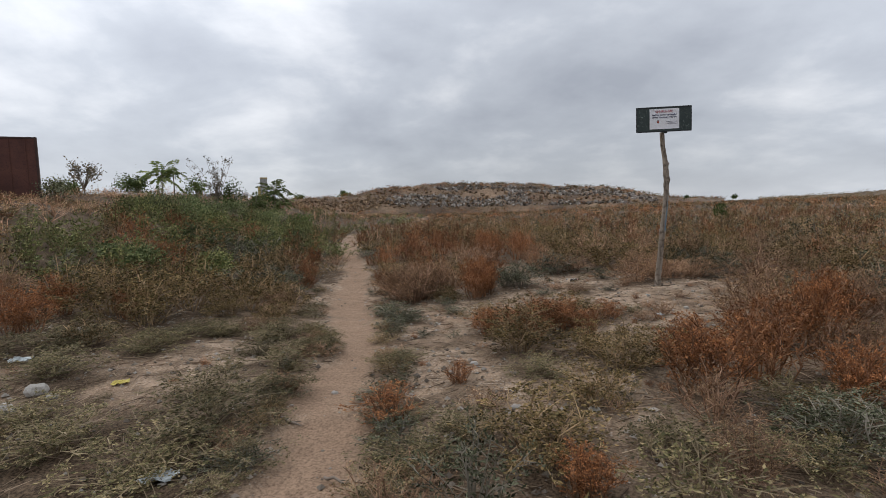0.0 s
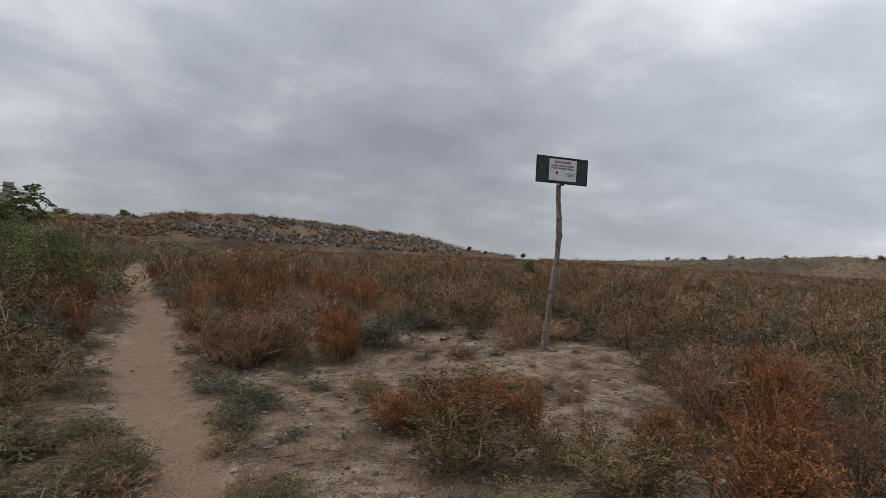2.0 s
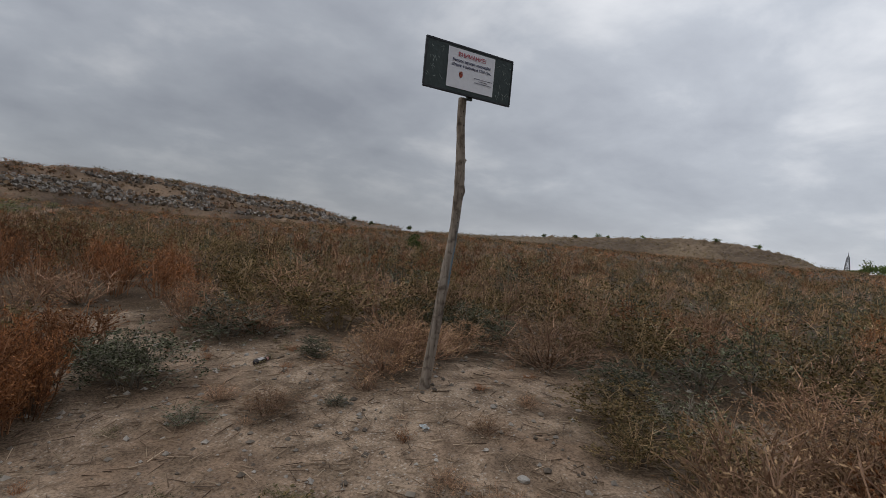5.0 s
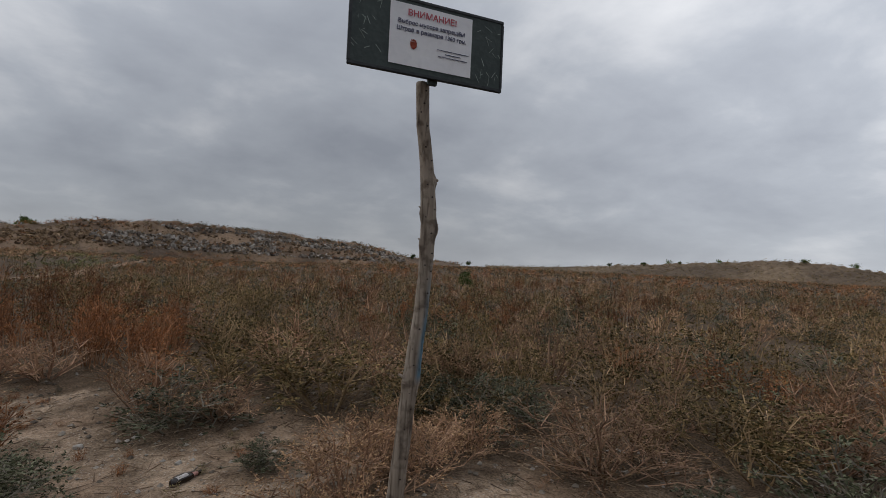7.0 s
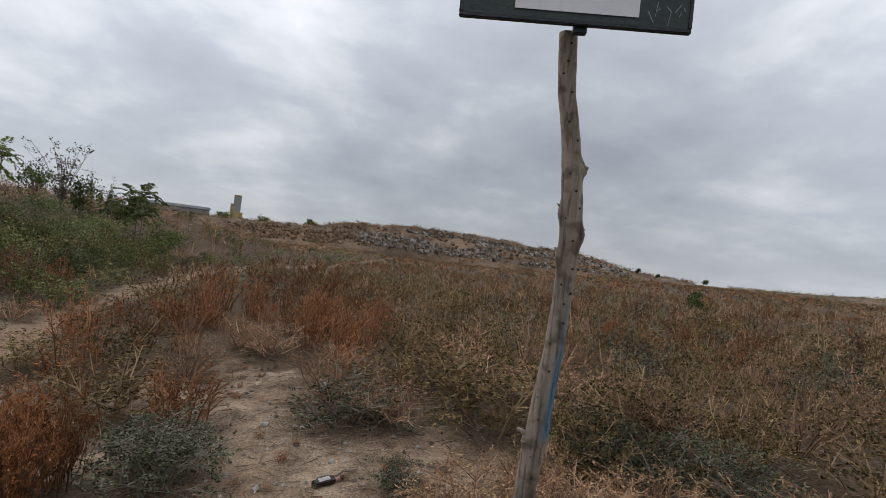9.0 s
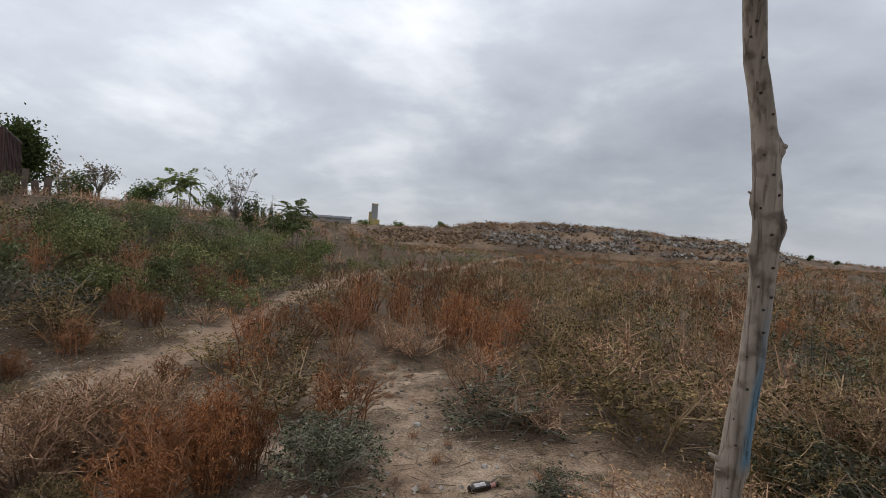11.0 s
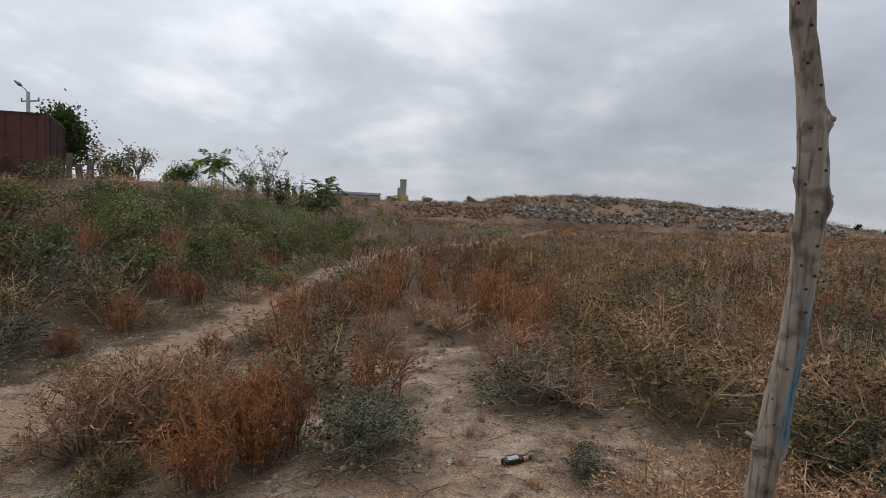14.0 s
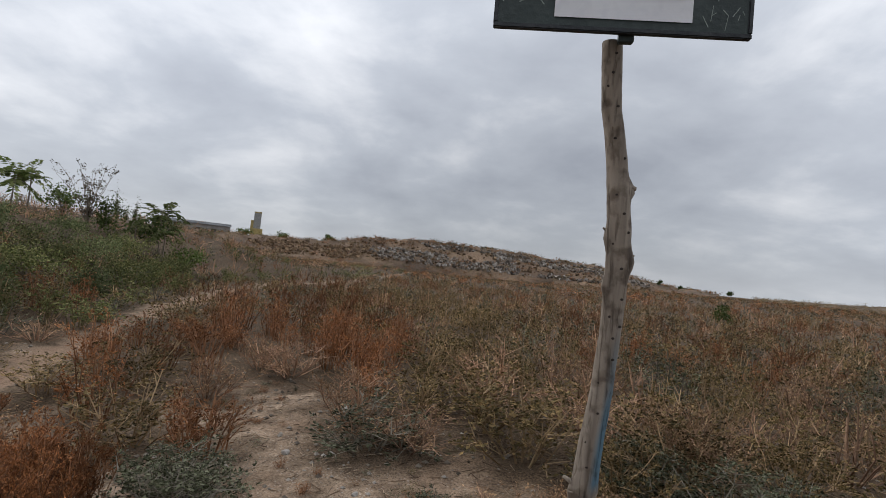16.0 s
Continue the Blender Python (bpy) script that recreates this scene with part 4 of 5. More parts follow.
def stick(x, y, length, turn, label, seed):
    rs = np.random.RandomState(seed)
    bm = bmesh.new()
    pts = [(length * (i / 5 - 0.5), 0.03 * length * rs.normal(), 0.012 + 0.01 * abs(rs.normal())) for i in range(6)]
    tube(bm, pts, [0.008, 0.009, 0.008, 0.007, 0.006, 0.003], 7)
    tube(bm, [pts[3], (pts[3][0] + 0.1 * length, 0.08 * length, 0.025), (pts[3][0] + 0.16 * length, 0.14 * length, 0.02)], [0.005, 0.004, 0.002], 6)
    ob = part("stick", bm, M_BARK)
    ob.matrix_basis = pose(x, y, float(height(x, y)), 0, 0, turn)
    return tagged(ob, label, "stick")


stick(-0.53, 2.09, 0.16, -25, "short dark stick at the edge of the footpath", 1)
stick(-1.05, 2.13, 0.1, 80, "short dark stick on the footpath", 2)
stick(-1, 2.88, 0.25, -35, "thin dry stick on the footpath", 3)
stick(-0.13, 2.74, 0.4, 25, "dry forked stick on gravel", 4)
stick(-0.23, 7.91, 0.5, 110, "bent dark twig under a dry bush", 5)
stick(2.52, 8.8, 0.32, 35, "dry twig beside the bottle", 6)

# bottle on its side
bottle = tagged(new("bottle"), "dark brown glass bottle lying on sand, torn label", "bottle")
bm = bmesh.new()
prof = [(0.0, 0.0), (0.0, 0.026), (0.008, 0.031), (0.12, 0.031), (0.15, 0.024), (0.17, 0.014), (0.215, 0.0125), (0.222, 0.0145), (0.232, 0.0145), (0.233, 0.009)]
tube(bm, [(a, 0, 0) for a, b in prof], [max(b, 0.002) for a, b in prof], 20)
part("glass_body", bm, M_GLASS_BOTTLE, bottle)
bm = bmesh.new()
rows = [[bm.verts.new((px, 0.0318 * math.cos(a), 0.0318 * math.sin(a))) for a in [0.9 + 0.18 * k for k in range(9)]] for px in (0.03, 0.07, 0.115)]
for ra, rb in zip(rows, rows[1:]):
    for k in range(8):
        bm.faces.new((ra[k], rb[k], rb[k + 1], ra[k + 1]))
part("label", bm, M_LABEL, bottle, "soiled white paper label")
bm = bmesh.new()
tube(bm, [(0.155, 0, 0), (0.17, 0, 0), (0.2, 0, 0)], [0.0225, 0.0152, 0.0140], 20, False)
part("neck_label", bm, M_PINK, bottle, "pink neck label")
bottle.matrix_basis = pose(2.38, 8.62, float(height(2.38, 8.62)) + 0.026, 0, 0, 40)


# ---- sign on its stake ----
sign = tagged(new("warning_sign"), "dark green notice board with white paper on a crooked stake", "sign")
sign.matrix_basis = pose(3.37, 7.2, float(height(3.37, 7.2)))
bx, by, bz = 3.37, 7.2, float(height(3.37, 7.2))
AXIS = ((3.333, -0.12), (3.346, 0.0), (3.360, 0.2), (3.374, 0.42), (3.385, 0.62), (3.393, 0.78), (3.406, 0.93), (3.416, 1.11), (3.432, 1.28), (3.440, 1.45),
        (3.442, 1.6), (3.438, 1.74), (3.430, 1.84), (3.408, 2.0), (3.382, 2.12), (3.360, 2.2), (3.342, 2.32), (3.332, 2.40), (3.328, 2.5))
RADII = (0.046, 0.045, 0.044, 0.042, 0.041, 0.040, 0.042, 0.039, 0.036, 0.035, 0.037, 0.039, 0.039, 0.035, 0.033, 0.032, 0.032, 0.032, 0.032)
bm = bmesh.new()
zs = np.linspace(-0.12, 2.4, 110)
xs, rr = np.interp(zs, [a[1] for a in AXIS], [a[0] for a in AXIS]), np.interp(zs, [a[1] for a in AXIS], RADII)
ys = np.interp(zs, [0, 1, 2, 2.45], [0.05, -0.02, -0.07, -0.145])
rs = np.random.RandomState(3)
knots = [(1.95, 0.3, 0.035), (1.7, -0.2, 0.016), (1.78, 3.1, 0.012), (1.62, 3.3, 0.014), (0.93, 3.3, 0.014), (0.93, 0.2, 0.01), (2.3, 1.0, 0.01), (1.3, -1.2, 0.008), (0.6, -1.6, 0.008)]
rings = []
for z, xx, yy, rad in zip(zs, xs, ys, rr):
    ring = []
    for k in range(22):
        a = 6.2832 * k / 22
        q = rad * (1 + 0.03 * math.sin(3 * a + z * 1.3) + 0.022 * math.sin(7 * a + 9 * z) + 0.02 * math.sin(5 * a - 23 * z) + 0.012 * rs.normal())
        for kz, ka, kh in knots:
            da = (a - ka + math.pi) % 6.2832 - math.pi
            q += kh * math.exp(-((z - kz) / 0.035) ** 2 - (da / 0.45) ** 2)
        ring.append(bm.verts.new((xx - bx + q * math.cos(a), yy + q * math.sin(a), z - bz)))
    rings.append(ring)
for a, b in zip(rings, rings[1:]):
    for k in range(22):
        bm.faces.new((a[k], a[(k + 1) % 22], b[(k + 1) % 22], b[k])).smooth = True
bm.faces.new(rings[-1])
bm.faces.new(rings[0][::-1])
stake = part("stake", bm, M_STAKE, sign, "grey barkless crooked wooden stake with worn blue paint")
co = np.zeros(len(stake.data.vertices) * 3, np.float32)
stake.data.vertices.foreach_get("co", co)
co = co.reshape(-1, 3)
co[:, 2] += bz
mask = smooth01((co[:, 2] - 0.93) / 0.03) * smooth01((1.6 - co[:, 2]) / 0.5) * smooth01((co[:, 0] - (np.interp(co[:, 2], zs, xs) - bx) + 0.004) / 0.02)
stake.data.attributes.new("paint", "FLOAT", "POINT").data.foreach_set("value", mask.astype(np.float32))
# broken branch stubs
for z, a, ln, up, r0 in ((1.97, 0.2, 0.075, -0.35, 0.016), (1.71, -0.15, 0.05, 0.25, 0.008), (1.79, 3.2, 0.05, 0.3, 0.007), (1.62, 3.3, 0.055, 0.5, 0.008), (0.94, 3.4, 0.09, 0.35, 0.012), (0.92, 3.9, 0.075, 0.1, 0.006)):
    xx = float(np.interp(z, zs, xs)) - bx
    d = Vector((math.cos(a), math.sin(a) * 0.6, up)).normalized()
    o = Vector((xx, float(np.interp(z, zs, ys)), z - bz)) + d * 0.026
    bm = bmesh.new()
    tube(bm, [o, o + d * (0.28 * ln), o + d * (0.6 * ln) + Vector((0, 0, 0.006))], [r0, r0 * 0.8, r0 * 0.45], 9)
    part("branch_stub", bm, M_STAKE, sign)
# sawn batten that carries the board, let into the stake's top
bm = bmesh.new()
box(bm, (0.046, 0.024, 0.24), (3.356 - bx, 7.014 - by, 2.5 - bz), (0, -1.0, -5.6), bevel=0.003)
part("batten", bm, M_BOARD, sign, "dark green wooden batten")
# small dark knots and nail holes
for z, a in ((2.36, -1.45), (2.30, -1.7), (2.2, -1.3), (2.26, -2.2), (2.1, -1.9), (2.04, -1.1), (1.92, -2.0), (1.8, -1.0), (1.76, -2.3), (1.68, -1.5), (1.52, -2.1), (1.49, -1.0), (1.3, -2.2), (1.1, -2.3), (1.02, -1.9), (0.88, -1.9), (1.45, -1.6), (1.38, -1.3), (1.2, -1.8), (0.8, -1.5), (0.7, -1.9), (0.55, -1.4), (0.45, -1.7), (0.35, -1.2), (1.58, -1.2), (1.86, -1.4), (0.25, -1.6)):
    i = int(np.argmin(np.abs(zs - z)))
    bm = bmesh.new()
    c = Vector((xs[i] - bx + rr[i] * math.cos(a), ys[i] + rr[i] * math.sin(a), z - bz))
    bmesh.ops.create_icosphere(bm, subdivisions=1, radius=0.008, matrix=Matrix.Translation(c) @ Matrix.Diagonal((0.8, 0.22, 0.6, 1)))
    part("knot", bm, M_KNOT, sign)

# the board hangs in front of the stake's top
BW, BH = 0.765, 0.345
board_m = Matrix.Translation((3.328 - bx, 6.995 - by, 2.579 - bz)) @ pose(0, 0, 0, 0, -0.3, -5.6)


def on_board(ob):
    ob.matrix_basis = board_m
    return ob


bm = bmesh.new()
box(bm, (BW, 0.012, BH), bevel=0.002)
for v in bm.verts:
    v.co.z += 0.004 * math.sin(v.co.x * 9)
board = on_board(part("board", bm, M_BOARD, sign, "scuffed dark green board"))
for sx, sz, px, pz in ((BW + 0.012, 0.016, 0, BH / 2), (BW + 0.012, 0.016, 0, -BH / 2), (0.014, BH - 0.016, -BW / 2, 0), (0.014, BH - 0.016, BW / 2, 0)):
    bm = bmesh.new()
    box(bm, (sx, 0.02, sz), (px, 0, pz), bevel=0.003)
    on_board(part("edging", bm, M_EDGE, sign))
PW, PH = 0.415, 0.29
bm = bmesh.new()
bmesh.ops.create_grid(bm, x_segments=14, y_segments=10, size=0.5, matrix=pose(0.005, -0.0085, 0.005, 90) @ Matrix.Diagonal((PW, PH, 1, 1)))
for v in bm.verts:
    v.co.y -= 0.0012 * (1 + float(waves(v.co.x, v.co.z, 0.25, 5)))
bmesh.ops.solidify(bm, geom=bm.faces[:], thickness=0.0004)
on_board(part("paper", bm, M_PAPER, sign, "white printed notice"))


def lettering(text, size, x, z, material, bold=0.0):
    cu = bpy.data.curves.new("lettering", "FONT")
    cu.resolution_u, cu.body, cu.size, cu.align_x, cu.align_y, cu.extrude, cu.offset = 3, text, size, "CENTER", "CENTER", 0.0004, bold
    tmp = new("lettering", cu)
    me = bpy.data.meshes.new_from_object(tmp.evaluated_get(bpy.context.evaluated_depsgraph_get()))
    bpy.data.objects.remove(tmp)
    me.materials.clear()
    me.materials.append(material)
    ob = new("lettering", me)
    ob.parent = sign
    ob.matrix_basis = board_m @ pose(x, -0.0125, z, 90)
    return ob


lettering("ВНИМАНИЕ!", 0.041, 0.005, 0.108, M_RED_INK, 0.0006)
lettering("Выброс мусора запрещён!", 0.0262, 0.005, 0.062, M_BLUE_INK, 0.0007)
lettering("Штраф в размере 1360 грн.", 0.0272, 0.005, 0.028, M_BLUE_INK, 0.0007)
for bw, px, pz in ((0.165, 0.115, -0.036), (0.082, 0.115, -0.052), (0.15, 0.115, -0.067)):
    bm = bmesh.new()
    box(bm, (bw, 0.0008, 0.0035), (px, -0.0125, pz))
    on_board(part("print_line", bm, M_BLUE_INK, sign))
for name, pts in (("emblem", ((-0.016, 0.012), (0.016, 0.012), (0.016, -0.008), (0.009, -0.019), (0, -0.024), (-0.009, -0.019), (-0.016, -0.008))),
                  ("emblem_crown", ((-0.011, 0.014), (0.011, 0.014), (0.013, 0.024), (0.006, 0.019), (0, 0.026), (-0.006, 0.019), (-0.013, 0.024)))):
    bm = bmesh.new()
    bm.faces.new([bm.verts.new((-0.085 + px, -0.0125, -0.036 + pz)) for px, pz in pts])
    bmesh.ops.solidify(bm, geom=bm.faces[:], thickness=0.0005)
    on_board(part(name, bm, M_EMBLEM, sign, "small red printed emblem"))
rs = np.random.RandomState(12)
for i in range(34):
    sx = rs.choice([-1, 1]) * rs.uniform(0.24, 0.375)
    bm = bmesh.new()
    ln = rs.uniform(0.012, 0.05)
    box(bm, (ln, 0.0006, rs.uniform(0.0016, 0.003)), (sx, -0.0065, rs.uniform(-0.14, 0.14)), (0, rs.uniform(20, 160), 0))
    on_board(part("scratch", bm, M_SCRATCH, sign))


# ---- trees and shrubs on the bank ----
def frond_tree(x, y, z, high, fronds, size, label, seed, lean=0.0):
    """A young tree-of-heaven: bare thin trunk and a rosette of feathered leaves."""
    rs = np.random.RandomState(seed)
    root = tagged(new("sapling"), label, "tree")
    root.matrix_basis = pose(x, y, z)
    bm = bmesh.new()
    tube(bm, [(lean * t * t, 0.03 * math.sin(t * 3), high * t) for t in np.linspace(-0.05, 1, 8)], np.linspace(0.035, 0.014, 8), 8)
    part("trunk", bm, M_BARK, root)
    tip = np.array([lean, 0, high])
    C, D, R = [], [], []
    for i in range(fronds):
        a, el = 2.4 * i + rs.uniform(-0.3, 0.3), rs.uniform(-0.25, 1.35)
        t = np.linspace(0, 1, 9)
        ln = size * rs.uniform(0.7, 1.1)
        out = np.array([math.cos(a), math.sin(a)])
        rise = ln * (math.sin(el) * t - 0.38 * t * t * (0.4 + math.cos(el)))
        start = tip - np.array([0, 0, rs.uniform(0, 0.45) * min(high, 1.2)])
        pts = np.concatenate([start[:2] + out[None] * (ln * math.cos(el * 0.8) * t)[:, None], (start[2] + rise)[:, None]], 1)
        R.append(pts)
        side = np.array([-out[1], out[0], 0])
        for j in range(1, 9):
            for q in range(1):
                for sgn in (-1, 1):
                    C.append(pts[j] - (pts[j] - pts[j - 1]) * q * 0.5)
                    D.append(side * sgn + 0.5 * (pts[j] - pts[j - 1]) / (ln / 8) + np.array([0, 0, -0.35]))
    sv, sq = prisms(np.array([p[::2] for p in R]), 0.008, 0.003)
    lv, lq = blades(np.array(C), np.array(D), size * 0.24, size * 0.05, rs)
    ob = new("crown", mesh_np("crown", np.concatenate([sv, lv]), np.concatenate([sq, lq + len(sv)]), [M_BARK, M_FROND], np.r_[np.zeros(len(sq), int), np.ones(len(lq), int)]))
    ob.parent = root
    return root


def leafy(name, x, y, z, wide, high, n, leaf, material, label, cat, seed, trunk=0.3, clumps=14, flat=1.0):
    """A tree or bush: tapered trunk with limbs and a crown of many small leaves in uneven clumps."""
    rs = np.random.RandomState(seed)
    root = tagged(new(name), label, cat)
    root.matrix_basis = pose(x, y, z)
    cs = rs.normal(size=(clumps, 3))
    cs = norm(cs) * rs.uniform(0.25, 0.85, (clumps, 1)) * np.array([wide / 2, wide / 2 * flat, high * (1 - trunk) / 2])
    cs[:, 2] += high * (trunk + (1 - trunk) / 2)
    bm = bmesh.new()
    r0 = max(0.02, 0.025 * high)
    tube(bm, [(0, 0, -0.1), (0.02 * wide, 0, high * trunk * 0.6), (0, 0.02 * wide, high * (trunk + 0.25 * (1 - trunk)))], [r0, r0 * 0.8, r0 * 0.45], 8)
    for c in cs:
        s = Vector((0, 0, high * trunk * rs.uniform(0.5, 1.1)))
        c = Vector(c)
        tube(bm, [s, s.lerp(c, 0.5) + Vector((0, 0, 0.05 * high)), c], [r0 * 0.45, r0 * 0.28, r0 * 0.1], 5)
    part("trunk", bm, M_BARK, root)
    k = rs.randint(0, clumps, n)
    spread = np.array([wide, wide * flat, high * (1 - trunk)]) * 0.13
    C = cs[k] + rs.normal(size=(n, 3)) * spread * rs.uniform(0.6, 1.2, (clumps, 1))[k]
    C[:, 2] = np.maximum(C[:, 2], high * trunk * 0.6 + 0.02)
    lv, lq = blades(C, rs.normal(size=(n, 3)) + np.array([0, 0, -0.2]), leaf, leaf * 0.38, rs)
    ob = new("crown", mesh_np("crown", lv, lq, material))
    ob.parent = root
    return root


def bare_shrub(x, y, z, wide, high, label, seed, leaves=700, leaf=0.06):
    rs = np.random.RandomState(seed)
    root = tagged(new("shrub"), label, "shrub")
    root.matrix_basis = pose(x, y, z)
    L1, L2, C = [], [], []
    for _ in range(13):
        a, s = rs.uniform(0, 6.28), rs.uniform(0.1, 0.5) * wide
        t = np.linspace(0, 1, 5)[:, None]
        end = np.array([math.cos(a) * s, math.sin(a) * s, high * rs.uniform(0.65, 1.0)])
        pts = end * np.concatenate([t ** 1.5, t ** 1.5, t], 1) + rs.normal(scale=0.03, size=(5, 3)) * t
        L1.append(pts)
        for _ in range(11):
            k = rs.randint(1, 5)
            b = pts[k] + rs.normal(scale=0.03, size=3)
            d = norm(rs.normal(size=3) + np.array([0, 0, 1.1])) * rs.uniform(0.15, 0.5) * high * 0.33
            tw = np.stack([b, b + d * 0.5 + rs.normal(scale=0.02, size=3), b + d])
            L2.append(tw)
            C += [b + d * u for u in rs.uniform(0.3, 1.05, leaves // 143 + 1)]
    v1, q1 = prisms(np.array(L1), 0.022, 0.006)
    v2, q2 = prisms(np.array(L2), 0.008, 0.004)
    ob = new("branch", mesh_np("branch", np.concatenate([v1, v2]), np.concatenate([q1, q2 + len(v1)]), M_BARK))
    ob.parent = root
    C = np.array(C) + rs.normal(scale=0.04, size=(len(C), 3))
    lv, lq = blades(C, rs.normal(size=C.shape), leaf, leaf * 0.35, rs)
    ob = new("leaves", mesh_np("leaves", lv, lq, M_DRY_LEAF))
    ob.parent = root
    return root


def gz(x, y):
    return float(height(x, y))


frond_tree(-14.2, 25.1, gz(-14.2, 25.1), 3.75 - gz(-14.2, 25.1), 20, 1.15, "young tree with a rosette of feathery green leaves", 51)
frond_tree(-8.95, 26.4, gz(-8.95, 26.4), 2.85 - gz(-8.95, 26.4), 20, 1.05, "young green tree with drooping feathered leaves", 52)
frond_tree(-8.45, 25.9, gz(-8.45, 25.9), 1.5, 12, 0.8, "low yellow-green feathered sapling", 53)
frond_tree(-9.75, 26.0, gz(-9.75, 26.0), 1.3, 12, 0.8, "low green feathered sapling in the thicket", 54)
frond_tree(-13.7, 25.3, gz(-13.7, 25.3), 1.7, 12, 0.7, "low green feathered sapling beside a taller one", 55)
bare_shrub(-11.9, 26.2, gz(-11.9, 26.2), 2.4, 4.5 - gz(-11.9, 26.2), "half-bare shrub with thin grey branches", 56, 900, 0.075)
leafy("bush", -11.2, 26.4, gz(-11.2, 26.4), 1.3, 1.6, 900, 0.10, M_TREE_LEAF, "dark green leafy bush under a bare shrub", "bush", 57, 0.1)
leafy("bush", -12.9, 26.1, gz(-12.9, 26.1), 1.3, 1.5, 900, 0.09, M_TREE_LEAF, "dark green leafy bush on the bank", "bush", 58, 0.1)
leafy("bush", -16.1, 25.5, gz(-16.1, 25.5), 1.6, 1.3, 900, 0.09, M_TREE_LEAF, "dark green bush on the crest of the bank", "bush", 59, 0.1)
leafy("bush", -17.4, 24.0, gz(-17.4, 24.0), 1.3, 1.9, 700, 0.10, M_DRY_LEAF, "thin brownish bush on the crest of the bank", "bush", 60, 0.2)
leafy("bush", -15.1, 24.5, gz(-15.1, 24.5), 1.2, 1.2, 600, 0.09, M_TREE_LEAF, "green bush on the crest of the bank", "bush", 61, 0.1)
leafy("bush", -10.3, 28.0, gz(-10.3, 28.0), 2.2, 1.4, 900, 0.11, M_TREE_LEAF, "green bush behind the saplings", "bush", 62, 0.1)
leafy("bush", -7.7, 26.3, gz(-7.7, 26.3), 1.6, 1.2, 800, 0.10, M_TREE_LEAF, "green leafy bush beside the footpath", "bush", 63, 0.1)
for i, (bx2, by2, bw, bh) in enumerate(((-6.2, 16.5, 1.8, 1.25), (-7.8, 15.0, 1.9, 1.2), (-5.6, 19.0, 1.9, 1.3), (-7.2, 20.0, 2.2, 1.4), (-6.3, 13.2, 1.6, 1.1), (-8.8, 18.0, 2.0, 1.2), (-6.6, 22.8, 2.0, 1.3), (-5.2, 14.6, 1.3, 0.9), (-7.9, 12.4, 1.6, 1.0), (-9.2, 21.5, 2.0, 1.3), (-4.6, 12.2, 1.2, 0.9), (-5.6, 11.2, 1.3, 0.95), (-6.9, 17.8, 1.8, 1.25), (-5.0, 16.8, 1.4, 1.0), (-8.2, 23.6, 2.0, 1.3), (-10.4, 19.8, 2.0, 1.1), (-6.1, 21.2, 1.7, 1.2), (-9.6, 15.8, 1.7, 1.0), (-4.4, 9.2, 1.1, 0.85), (-5.4, 8.6, 1.2, 0.9))):
    leafy("bush", bx2, by2, gz(bx2, by2), bw, bh * 0.78, 2600, 0.05, (M_LEAF["tall"], M_GREEN)[i % 2], "rounded green bush on the bank beside the footpath", "bush", 70 + i, 0.08, 16)


# ---- rusty steel wall, poles and clutter at the crest ----
WX, WY, WZ, WT = -14.66, 17.94, 1.6, 4.39


def steel_wall(x0, y0, x1, y1, z0, z1, panels, material, label):
    """A run of upright steel sheets with pressed ribs, each sheet its own piece."""
    root = tagged(new("steel_fence"), label, "fence")
    ln, a = math.hypot(x1 - x0, y1 - y0), math.degrees(math.atan2(y1 - y0, x1 - x0))
    root.matrix_basis = pose(x0, y0, z0, 0, 0, a)
    w = ln / panels
    rs = np.random.RandomState(panels)
    for i in range(panels):
        top = z1 - z0 + rs.uniform(-0.03, 0.03)
        bm = bmesh.new()
        box(bm, (w - 0.012, 0.04, top), (w * (i + 0.5), 0, top / 2), bevel=0.004)
        sheet = part("sheet", bm, material, root)
        for j in range(3):
            bm = bmesh.new()
            box(bm, (0.05, 0.09, top - 0.1), (w * (i + 0.2 + 0.3 * j), 0, top / 2), bevel=0.006)
            part("rib", bm, material, sheet)
        bm = bmesh.new()
        box(bm, (0.07, 0.09, top + 0.02), (w * i, 0, top / 2 + 0.01), bevel=0.006)
        part("post", bm, M_RUST_DARK, root)
    bm = bmesh.new()
    box(bm, (ln, 0.08, 0.06), (ln / 2, 0, z1 - z0 + 0.015), bevel=0.008)
    part("top_rail", bm, M_RUST_DARK, root)
    return root


steel_wall(WX, WY, -20.5, 15.4, WZ, WT, 4, M_RUST, "dark red rusty steel sheet wall on the bank")
steel_wall(WX - 0.1, WY + 0.12, -17.3, 20.5, WZ, WT, 4, M_RUST_DARK, "blackened rusty steel side wall with posts")


